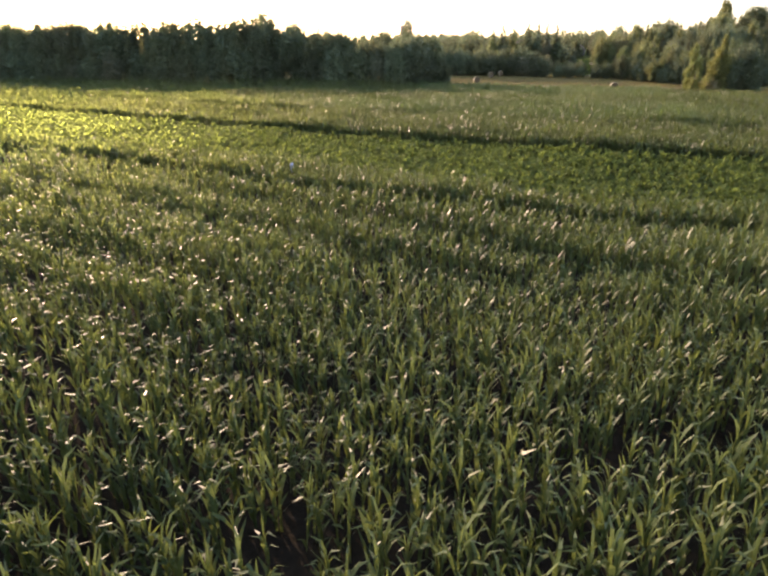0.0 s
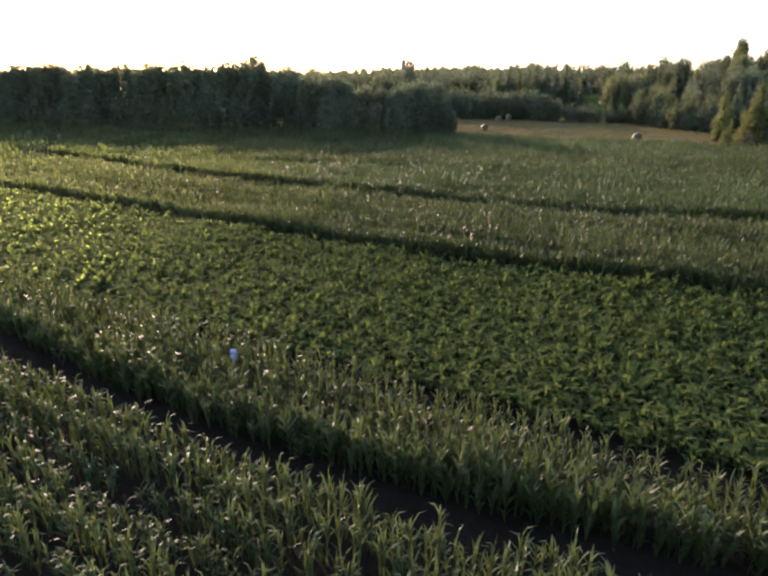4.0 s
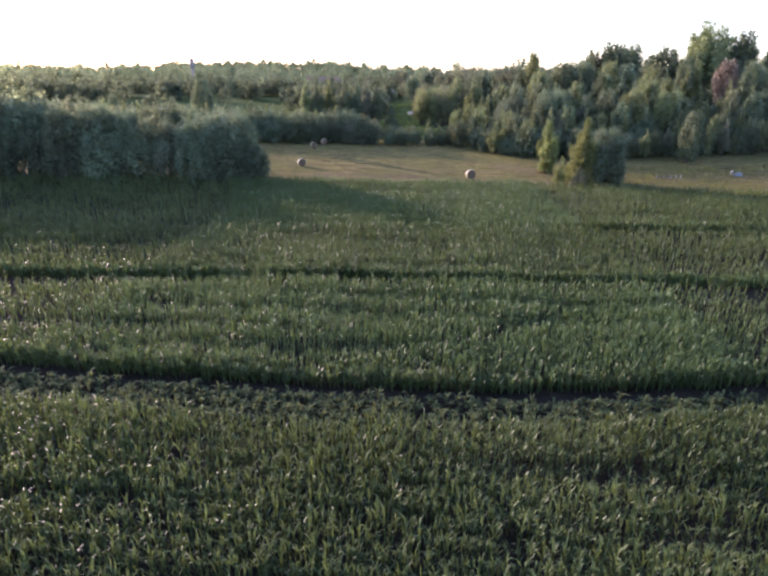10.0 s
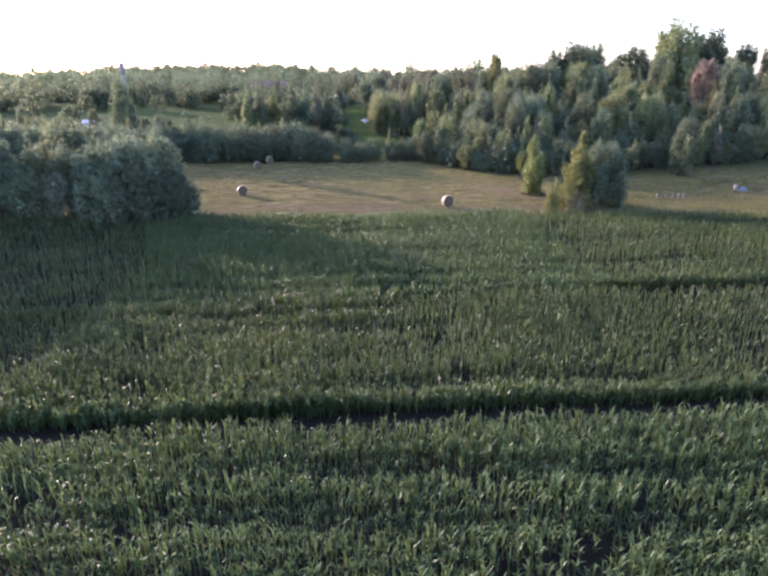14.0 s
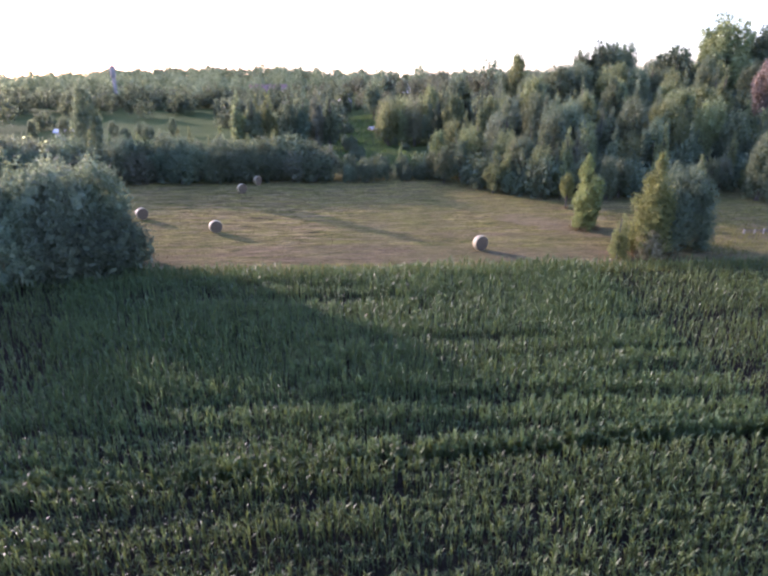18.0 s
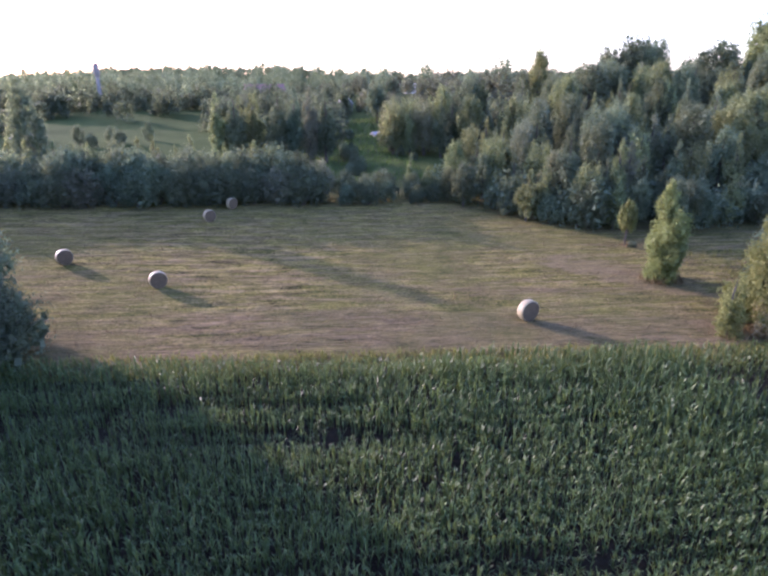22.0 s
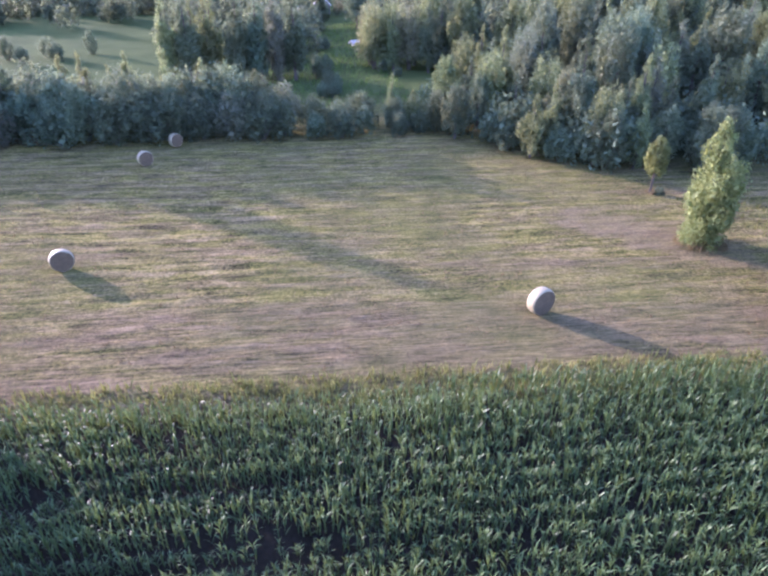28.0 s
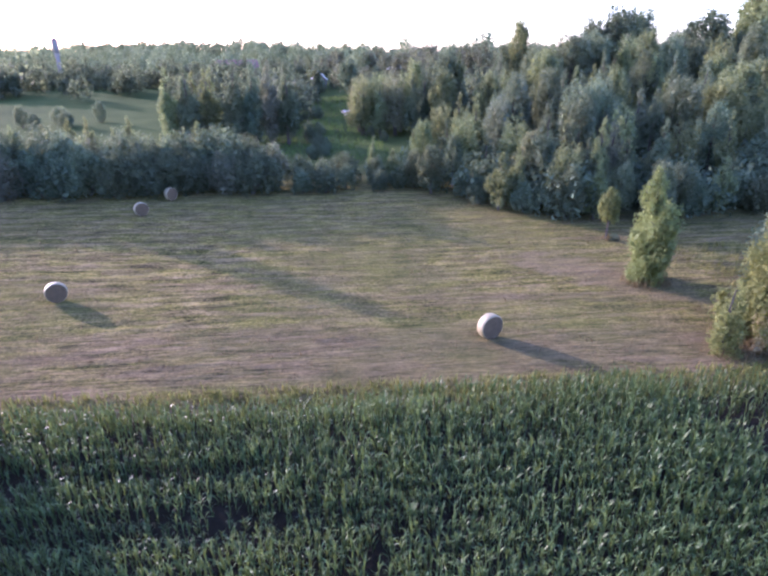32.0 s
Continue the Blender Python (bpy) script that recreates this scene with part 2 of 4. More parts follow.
# field strips: the far line of each lane across the field
line_an = lambda x: 7.95 - 0.50 * x
line_a = lambda x: np.minimum(4.95 - 0.44 * x + 0.013 * np.clip(x, -12, 12) ** 2, line_an(x) - 0.6)
line_b = lambda x: 20.0 - 0.53 * x + 0.10 * np.clip(x, 0, 25)
line_c = lambda x: 31.5 - 0.45 * x + 0.006 * x * x
line_d = lambda x: 40.8 - 0.34 * (x - 7)
line_e = lambda x: 48.0 - 0.28 * (x - 20)
line_m = lambda x: 70.9 - 0.31 * (x - 12)


def mesh_object(name, verts, quads, material, parent=None, smooth_faces=False):
    """One mesh object from numpy arrays of corners and four-sided faces."""
    verts, quads = np.asarray(verts, np.float32), np.asarray(quads, np.int32)
    me = bpy.data.meshes.new(name)
    me.vertices.add(len(verts))
    me.vertices.foreach_set("co", verts.ravel())
    me.loops.add(quads.size)
    me.loops.foreach_set("vertex_index", quads.ravel())
    me.polygons.add(len(quads))
    me.polygons.foreach_set("loop_start", np.arange(0, quads.size, quads.shape[1], dtype=np.int32))
    me.polygons.foreach_set("use_smooth", np.full(len(quads), smooth_faces, dtype=bool))
    me.update(calc_edges=True)
    me.materials.append(material)
    ob = new(name, me)
    ob.parent = parent
    return ob


def part(name, bm, material, parent, label="", smooth_faces=False):
    me = bpy.data.meshes.new(name)
    bm.to_mesh(me)
    bm.free()
    me.materials.append(material)
    if smooth_faces:
        me.polygons.foreach_set("use_smooth", [True] * len(me.polygons))
    ob = new(name, me)
    ob.parent = parent
    return tagged(ob, label)


def empty(name, x, y, turn=0.0, size=1.0, sink=0.0):
    ob = new(name)
    ob.matrix_world = pose(x, y, z_at(x, y) - sink, 0, 0, turn) @ Matrix.Diagonal((size, size, size, 1))
    return ob


# ---- ground: one sheet to the horizon ----
def ground_material():
    m, n, l, p, out = nodes_of("field_and_meadow_ground")
    geo = n.new("ShaderNodeNewGeometry")
    unit = n.new("ShaderNodeVectorMath")
    unit.operation = "SCALE"
    unit.inputs["Scale"].default_value = 1 / PLAN
    l.new(geo.outputs["Position"], unit.inputs[0])
    pos = unit.outputs[0]
    sep = n.new("ShaderNodeSeparateXYZ")
    l.new(pos, sep.inputs[0])
    x, y = sep.outputs[0], sep.outputs[1]
    d = math_node(n, l, "MULTIPLY", math_node(n, l, "ADD", math_node(n, l, "MULTIPLY_ADD", x, 0.31, y), -74.6), 0.955)
    fine = noise_node(n, l, 7.0, 8, 0.78, pos)
    mid = noise_node(n, l, 0.9, 5, 0.6, pos)
    wide = noise_node(n, l, 0.09, 4, 0.55, pos)
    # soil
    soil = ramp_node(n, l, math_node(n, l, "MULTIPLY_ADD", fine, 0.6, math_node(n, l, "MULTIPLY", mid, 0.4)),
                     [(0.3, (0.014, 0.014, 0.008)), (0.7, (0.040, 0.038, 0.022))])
    # mown swaths run along the border
    run = math_node(n, l, "ADD", math_node(n, l, "MULTIPLY", x, 0.955), math_node(n, l, "MULTIPLY", y, -0.297))
    along = n.new("ShaderNodeCombineXYZ")
    l.new(math_node(n, l, "MULTIPLY", run, 0.10), along.inputs[0])
    l.new(d, along.inputs[1])
    swath = noise_node(n, l, 2.1, 5, 0.7, along.outputs[0])
    swath2 = noise_node(n, l, 0.33, 3, 0.5, along.outputs[0])
    straw_fac = math_node(n, l, "MULTIPLY_ADD", fine, 1.15, math_node(n, l, "MULTIPLY_ADD", swath, 0.8, math_node(n, l, "MULTIPLY_ADD", mid, 0.35, -0.65)))
    lines = noise_node(n, l, 7.5, 5, 0.78, along.outputs[0])
    straw_fac = math_node(n, l, "MULTIPLY_ADD", lines, 0.6, math_node(n, l, "ADD", straw_fac, -0.30))
    grass = ramp_node(n, l, straw_fac, [(0.28, (0.026, 0.029, 0.010)), (0.44, (0.102, 0.110, 0.025)), (0.57, (0.200, 0.188, 0.045)), (0.74, (0.34, 0.295, 0.10))])
    # olive and brown patches drawn out along the swaths
    along2 = n.new("ShaderNodeCombineXYZ")
    l.new(math_node(n, l, "MULTIPLY", run, 0.26), along2.inputs[0])
    l.new(d, along2.inputs[1])
    blotch = ramp_node(n, l, noise_node(n, l, 1.25, 6, 0.68, along2.outputs[0]), [(0.44, (0, 0, 0)), (0.56, (1, 1, 1))])
    tan = ramp_node(n, l, straw_fac, [(0.26, (0.040, 0.033, 0.017)), (0.50, (0.135, 0.110, 0.054)), (0.76, (0.29, 0.242, 0.135))])
    grass = mix_node(n, l, math_node(n, l, "MULTIPLY", blotch, 0.5), grass, tan)
    # raked-off, trampled brown patches, most of them towards the border
    strip = ramp_node(n, l, math_node(n, l, "MULTIPLY", d, 0.1), [(0.06, (0, 0, 0)), (0.14, (1, 1, 1)), (0.40, (1, 1, 1)), (0.62, (0, 0, 0))])
    bare = math_node(n, l, "MULTIPLY_ADD", swath2, 1.0, math_node(n, l, "MULTIPLY_ADD", swath, 0.5, math_node(n, l, "MULTIPLY_ADD", d, -0.012, math_node(n, l, "MULTIPLY", strip, 0.075))))
    earth = ramp_node(n, l, bare, [(0.62, (0, 0, 0)), (0.80, (1, 1, 1))])
    grass = mix_node(n, l, math_node(n, l, "MULTIPLY", earth, 0.55), grass, mix_node(n, l, ramp_node(n, l, lines, [(0.38, (0, 0, 0)), (0.62, (1, 1, 1))]), (0.048, 0.037, 0.022), (0.205, 0.160, 0.088)))
    green = ramp_node(n, l, wide, [(0.42, (0, 0, 0)), (0.62, (1, 1, 1))])
    grass = mix_node(n, l, math_node(n, l, "MULTIPLY", green, 0.45), grass, mix_node(n, l, lines, (0.060, 0.075, 0.020), (0.150, 0.160, 0.045)))
    px = math_node(n, l, "MULTIPLY_ADD", math_node(n, l, "MULTIPLY_ADD", x, -0.612, y), -0.106, 5.23)
    py = math_node(n, l, "MULTIPLY_ADD", math_node(n, l, "MULTIPLY_ADD", y, 0.612, x), 0.283, -24.3)
    worn = math_node(n, l, "ADD", math_node(n, l, "MULTIPLY", px, px), math_node(n, l, "MULTIPLY", py, py))
    worn = math_node(n, l, "MULTIPLY_ADD", mid, 1.3, math_node(n, l, "MULTIPLY_ADD", worn, -0.9, math_node(n, l, "MULTIPLY", swath, 0.7)))
    worn = ramp_node(n, l, worn, [(0.45, (0, 0, 0)), (0.85, (1, 1, 1))])
    grass = mix_node(n, l, math_node(n, l, "MULTIPLY", worn, 0.6), grass, mix_node(n, l, fine, (0.080, 0.066, 0.030), (0.260, 0.225, 0.105)))
    far = ramp_node(n, l, math_node(n, l, "MULTIPLY_ADD", fine, 0.3, math_node(n, l, "MULTIPLY", wide, 0.8)),
                    [(0.3, (0.038, 0.064, 0.018)), (0.75, (0.085, 0.118, 0.032))])
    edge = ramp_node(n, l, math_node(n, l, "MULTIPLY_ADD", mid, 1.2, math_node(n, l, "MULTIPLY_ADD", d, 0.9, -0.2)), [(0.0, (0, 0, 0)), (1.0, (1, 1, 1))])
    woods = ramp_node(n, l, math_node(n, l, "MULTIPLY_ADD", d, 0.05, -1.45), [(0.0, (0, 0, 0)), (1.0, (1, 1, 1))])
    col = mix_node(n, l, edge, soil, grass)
    col = mix_node(n, l, woods, col, far)
    behind = ramp_node(n, l, math_node(n, l, "MULTIPLY_ADD", y, -0.5, -8.2), [(0.0, (0, 0, 0)), (1.0, (1, 1, 1))])
    col = mix_node(n, l, behind, col, far)
    # ground within the wood: a darker green than the grass around
    wood_floor = math_node(n, l, "MULTIPLY", ramp_node(n, l, math_node(n, l, "MULTIPLY_ADD", math_node(n, l, "MULTIPLY_ADD", y, -0.30, x), 0.15, -2.7), [(0.0, (0, 0, 0)), (1.0, (1, 1, 1))]),
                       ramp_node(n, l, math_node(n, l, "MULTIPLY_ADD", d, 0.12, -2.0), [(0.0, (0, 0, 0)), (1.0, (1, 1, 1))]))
    col = mix_node(n, l, wood_floor, col, mix_node(n, l, fine, (0.022, 0.032, 0.013), (0.05, 0.062, 0.026)))
    col = mix_node(n, l, 1.0, col, (0.94, 0.84, 1.0), "MULTIPLY")
    l.new(col, p.inputs["Base Color"])
    p.inputs["Roughness"].default_value = 0.95
    p.inputs["Specular IOR Level"].default_value = 0.01
    h = math_node(n, l, "MULTIPLY_ADD", swath, 0.7, math_node(n, l, "MULTIPLY", fine, 0.6))
    bump_on(n, l, p, h, 0.9, 0.16)
    return m


def axis(lo, hi, near_lo, near_hi, step):
    a = [lo, lo * 0.55, lo * 0.3, *np.arange(near_lo, near_hi, step), hi * 0.3, hi * 0.5, hi * 0.75, hi]
    return np.array(sorted(set(round(float(v), 3) for v in a)))


def swath_relief(x, y):
    """Low ridges of cut grass on the meadow."""
    d = beyond(x, y)
    wob = 0.5 * np.sin(x * 0.11 + 0.7) + 0.35 * np.sin(x * 0.29 + y * 0.05)
    r = np.maximum(0, np.sin((d + wob) * 2 * math.pi / 0.85)) ** 2 * 0.07
    r *= 0.55 + 0.45 * np.sin(x * 0.5 + d * 1.7)
    return r * smooth((d - 0.5) / 2) * smooth((30 - d) / 6) * smooth((x + 6) / 6) * smooth((52 - x) / 8)


gx = np.unique(np.concatenate([np.array([-2600, -1500, -800, -450, -300, -200, -140]), np.arange(-100, -10, 5.0), np.arange(-10, 56, 0.5), np.arange(56, 150, 4.0), np.array([160, 200, 280, 400, 600, 900, 1500, 2600])]))
gy = np.unique(np.concatenate([np.array([-1500, -600, -200, -100]), np.arange(-60, 58, 2.0), np.arange(58, 110, 0.25), np.arange(110, 300, 5.0), np.arange(300, 700, 20.0), np.array([800, 1000, 1500, 2600])]))
X, Y = np.meshgrid(gx, gy)
Z = lie(X, Y) + swath_relief(X, Y)
nx, ny = len(gx), len(gy)
ii = (np.arange(ny - 1)[:, None] * nx + np.arange(nx - 1)[None, :]).ravel()
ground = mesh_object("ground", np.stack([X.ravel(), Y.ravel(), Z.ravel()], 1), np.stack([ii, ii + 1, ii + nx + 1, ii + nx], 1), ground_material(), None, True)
tagged(ground, "bare soil under the crops and mown meadow beyond, rising to wooded hills", "ground", kind="structure")

rng = np.random.default_rng(7)


# ---- crops ----
def ribbon(points, widths, side):
    """A leaf blade: a strip of quads along points, folded a little along its midrib."""
    v, q = [], []
    for k, (pt, w) in enumerate(zip(points, widths)):
        v += [pt - side * w * 0.5, pt + side * w * 0.5]
        if k:
            b = 2 * k
            q.append((b - 2, b - 1, b + 1, b))
    return np.array(v), np.array(q)


def join(pieces):
    vs, qs, o = [], [], 0
    for v, q in pieces:
        vs.append(v)
        qs.append(q + o)
        o += len(v)
    return np.concatenate(vs), np.concatenate(qs)


def maize_plant(r, leaves, segs, wide=1.0, height=1.1):
    """Stem, broad hanging lower blades and upright upper blades whose tips curl over; unit plant about 1.1 m high."""
    out = []
    a0 = r.uniform(0, math.pi)
    lean = np.array([r.normal(0, 0.06), r.normal(0, 0.06), 0])
    low = leaves // 2 if leaves < 15 else leaves - 3
    for k in range(leaves):
        upper = k >= low
        n = segs if upper else 2
        h0 = height * (0.45 + 0.25 * (k - low) / (leaves - low) if upper else 0.06 + 0.56 * k / low)
        az = a0 + math.pi * (k % 2) + r.normal(0, 0.6)
        dirn = np.array([math.cos(az), math.sin(az), 0])
        side = np.array([-math.sin(az), math.cos(az), r.normal(0, 0.5)])
        side /= np.linalg.norm(side)
        if not upper:
            ln, up, drop, w = r.uniform(0.28, 0.42), r.uniform(62, 80), r.uniform(60, 110), r.uniform(0.046, 0.062)
        elif r.uniform() < 0.25:
            ln, up, drop, w = r.uniform(0.26, 0.40), r.uniform(76, 92), r.uniform(10, 40), r.uniform(0.022, 0.034)
        else:
            ln, up, drop, w = r.uniform(0.26, 0.42), r.uniform(70, 88), r.uniform(130, 220), r.uniform(0.024, 0.038)
        ang, p = up, np.array([0, 0, h0]) + lean * h0
        pts = [p]
        for i in range(n):
            p = p + (dirn * math.cos(radians(ang)) + np.array([0, 0, math.sin(radians(ang))])) * ln / n
            pts.append(p)
            ang -= drop * (i + 1) ** 1.5 / sum((q + 1) ** 1.5 for q in range(n))
        prof = [0.6] + [1.0 - 0.3 * abs(2 * i / n - 0.9) for i in range(1, n)] + [0.1]
        out.append(ribbon(pts, [w * wide * q for q in prof], side))
    a = r.uniform(0, math.pi)
    side = np.array([math.cos(a), math.sin(a), 0])
    out.append(ribbon([np.zeros(3), lean * 0.5 + np.array([0, 0, height * 0.45]), lean * 0.9 + np.array([0, 0, height * 0.80])], [0.035, 0.028, 0.012], side))
    return join(out)


def low_plant(r, leaves=12):
    """A low leafy clump, about half a metre high."""
    out = []
    for k in range(leaves):
        az = r.uniform(0, 2 * math.pi)
        dirn, side = np.array([math.cos(az), math.sin(az), 0]), np.array([-math.sin(az), math.cos(az), 0])
        up, ln = r.uniform(45, 88), r.uniform(0.20, 0.38)
        p0 = np.array([0, 0, r.uniform(0.05, 0.30)]) + dirn * 0.02
        p1 = p0 + (dirn * math.cos(radians(up)) + np.array([0, 0, math.sin(radians(up))])) * ln * 0.55
        p2 = p1 + (dirn * math.cos(radians(up - 60)) + np.array([0, 0, math.sin(radians(up - 60))])) * ln * 0.5
        out.append(ribbon([p0, p1, p2], [0.03, r.uniform(0.065, 0.10), 0.015], side))
    return join(out)


def tuft(r, blades=4, height=0.16):
    out = []
    for k in range(blades):
        az = r.uniform(0, 2 * math.pi)
        dirn, side = np.array([math.cos(az), math.sin(az), 0]), np.array([-math.sin(az), math.cos(az), 0])
        h, b = height * r.uniform(0.6, 1.3), height * r.uniform(0.1, 0.9)
        p0 = dirn * r.uniform(0, 0.05)
        out.append(ribbon([p0, p0 + dirn * b * 0.4 + np.array([0, 0, h * 0.7]), p0 + dirn * b + np.array([0, 0, h])], [0.018, 0.014, 0.003], side))
    return join(out)


def scatter(name, spots, templates, material, label, category, tall=(0.85, 1.15), parent=None):
    """Many plants as one object; spots: x, y, size."""
    spots = np.asarray(spots)
    n = len(spots)
    which = rng.integers(0, len(templates), n)
    turn = rng.uniform(0, 2 * math.pi, n)
    sc = rng.uniform(*tall, n) * spots[:, 2]
    zz = lie(spots[:, 0], spots[:, 1])
    vs, qs, o = [], [], 0
    for k, (tv, tq) in enumerate(templates):
        s = np.where(which == k)[0]
        if not len(s):
            continue
        c, si = np.cos(turn[s])[:, None], np.sin(turn[s])[:, None]
        g = sc[s][:, None]
        x = (tv[None, :, 0] * c - tv[None, :, 1] * si) * (0.5 + 0.5 * g) + spots[s, 0][:, None]
        y = (tv[None, :, 0] * si + tv[None, :, 1] * c) * (0.5 + 0.5 * g) + spots[s, 1][:, None]
        z = tv[None, :, 2] * g + zz[s][:, None] - 0.02
        vs.append(np.stack([x, y, z], 2).reshape(-1, 3))
        qs.append((tq[None] + (np.arange(len(s)) * len(tv))[:, None, None] + o).reshape(-1, tq.shape[1]))
        o += len(s) * len(tv)
    ob = mesh_object(name, np.concatenate(vs), np.concatenate(qs), material, parent)
    return tagged(ob, label, category, kind="stuff")


def off_path(x, y):
    """Distance in plan from the line along which the field is crossed."""
    px = np.interp(y, [-20, 10, 30, 60], [0.3, 1.0, 7, 19])
    return np.abs(x - px) * 0.93


def rows_between(lo, hi, x0, x1, turn, row=0.54, gap=0.125, keep=1.0, near=None, patchy=0.52):
    """Plants in drilled rows between two lines across the field."""
    c, s = math.cos(radians(turn)), math.sin(radians(turn))
    u = np.arange(-140, 120, gap)
    v = np.arange(-90, 130, row)
    U, V = np.meshgrid(u, v)
    U = U + rng.normal(0, gap * 0.3, U.shape)
    V = V + rng.normal(0, 0.05, V.shape) + 0.25 * np.sin(U * 0.06)
    x, y = (c * U - s * V).ravel(), (s * U + c * V).ravel()
    ok = (x > x0) & (x < x1) & (y > lo(x)) & (y < hi(x))
    if near is not None:
        dist = off_path(x, y)
        ok &= (dist >= near[0]) & (dist < near[1])
    x, y = x[ok], y[ok]
    grow = 1.0 + 0.08 * np.sin(x * 0.23 + y * 0.31) + 0.07 * np.sin(x * 0.57 - y * 0.41 + 2) + rng.normal(0, 0.09, len(x))
    u, v = U.ravel()[ok], V.ravel()[ok]
    poor = np.sin(u * 0.16 + 2.3 * np.sin(v * 0.7)) * np.sin(v * 1.75 + 0.9 * np.sin(u * 0.11))
    grow -= patchy * 0.55 * smooth((poor - 0.30) / 0.30)
    thin = 0.5 + 0.5 * np.sin(x * 0.8 + 2.1 * np.sin(y * 0.53 + 0.4 * x)) * np.sin(y * 1.3 + 1.9 * np.sin(x * 0.37 - 0.3 * y))
    k = (rng.uniform(0, 1, len(x)) < keep) & (rng.uniform(0, 1, len(x)) > patchy * smooth((thin - 0.66) / 0.3))
    return np.stack([x[k], y[k], grow[k]], 1)


FULL = [maize_plant(rng, int(rng.integers(9, 12)), 3) for _ in range(20)]
COARSE = [maize_plant(rng, 5, 2, 2.8) for _ in range(8)]
SIMPLE = [maize_plant(rng, 7, 3, 1.4) for _ in range(10)]
BUSHY = [maize_plant(rng, 15, 2, 1.35, 0.92) for _ in range(8)]
LOW = [low_plant(rng, 8) for _ in range(10)]
TUFTS = [tuft(rng) for _ in range(8)]

gap_c = lambda x: np.clip(3.1 - 0.07 * (x - 6), 2.1, 3.2)
STRIPS = [
    ("near_maize", lambda x: -13 + 0 * x, lambda x: line_a(x) - 1.35, -64, 60, -29),
    ("maize_strip", line_a, line_an, -64, 60, -28),
    ("middle_maize", line_b, lambda x: line_c(x) - gap_c(x), -66, 60, -24),
    ("broad_maize", line_c, lambda x: line_d(x) - np.clip(1.35 + 0.03 * (x - 5), 1.35, 1.7), -68, 64, -19),
    ("lane_side_maize", line_d, lambda x: line_e(x) - np.clip(0.055 * (x - 10), 0.0, 1.2), -62, 70, -17.5),
    ("border_maize", line_e, line_m, -72, 74, -17.3),
]
for name, lo, hi, x0, x1, turn in STRIPS:
    near = rows_between(lo, hi, x0, x1, turn, gap=0.105, near=(0, 14))
    scatter(name, near, FULL, MAIZE, "waist-high green maize in rows, leaves bent and backlit", "maize")
    away = rows_between(lo, hi, x0, x1, turn, gap=0.22, near=(14, 34))
    if len(away):
        scatter(name + "_margin", away, SIMPLE, MAIZE, "waist-high green maize in rows further off", "maize")
    if name != "near_maize":
        edge = rows_between(lambda x: lo(x) - 0.1, lambda x: lo(x) + 0.75, x0, x1, turn, row=0.25, gap=0.19, near=(0, 48), patchy=0.0)
        scatter(name + "_edge", edge, BUSHY, MAIZE, "bushy maize along the edge of its strip, facing the lane", "maize", (0.65, 1.15))
    rim = rows_between(lo, hi, x0, x1, turn, gap=0.5, near=(34, 999))
    if len(rim):
        scatter(name + "_rim", rim, COARSE, MAIZE, "waist-high green maize at the outer rim of the field", "maize")
scatter("low_crop", rows_between(lambda x: line_an(x) + 0.5, lambda x: line_b(x) - 0.85, -36, 26, -27, row=0.30, gap=0.165, patchy=0.0), LOW, BEET,
        "low leafy dark green crop between two strips of maize", "crop", (0.8, 1.35))
rim = rows_between(lambda x: line_an(x) + 0.5, lambda x: line_b(x) - 0.85, -64, 60, -27, row=0.5, gap=0.5, patchy=0.0)
scatter("low_crop_rim", rim[(rim[:, 0] < -36) | (rim[:, 0] > 26)], [low_plant(rng, 6) for _ in range(6)], BEET, "low leafy dark green crop at the outer rim of the field", "crop", (1.6, 2.4))
scatter("lane_weeds", rows_between(lambda x: line_c(x) - gap_c(x) + 0.1, lambda x: line_c(x) - 0.85, -30, 26, -21, row=0.28, gap=0.22, keep=0.95), LOW, WEED,
        "low greyish weeds along the lane between maize strips", "weeds", (0.6, 1.3))


# ---- trees ----
def leaf_quads(centres, sizes, r, up=0.35):
    """Small pointed leaf sprays as single bent-free quads, turned at random."""
    n = len(centres)
    a = r.normal(0, 1, (n, 3)) + np.array([0, 0, up])
    a /= np.linalg.norm(a, axis=1)[:, None]
    b = np.cross(a, r.normal(0, 1, (n, 3)))
    b /= np.linalg.norm(b, axis=1)[:, None] + 1e-9
    s = sizes[:, None]
    v = np.stack([centres - a * s * 0.5, centres + b * s * 0.34, centres + a * s * 0.55, centres - b * s * 0.34], 1).reshape(-1, 3)
    return v, np.arange(4 * n).reshape(n, 4)


def tube(bm, path, radii, sides=6):
    """A tapered limb along path."""
    rings = []
    for k, (p, rad) in enumerate(zip(path, radii)):
        t = (Vector(path[min(k + 1, len(path) - 1)]) - Vector(path[max(k - 1, 0)])).normalized()
        q = t.to_track_quat("Z", "Y")
        rings.append([bm.verts.new(Vector(p) + q @ Vector((rad * math.cos(2 * math.pi * i / sides), rad * math.sin(2 * math.pi * i / sides), 0))) for i in range(sides)])
    for a, b in zip(rings, rings[1:]):
        for i in range(sides):
            bm.faces.new((a[i], a[(i + 1) % sides], b[(i + 1) % sides], b[i]))
    bm.faces.new(rings[-1])


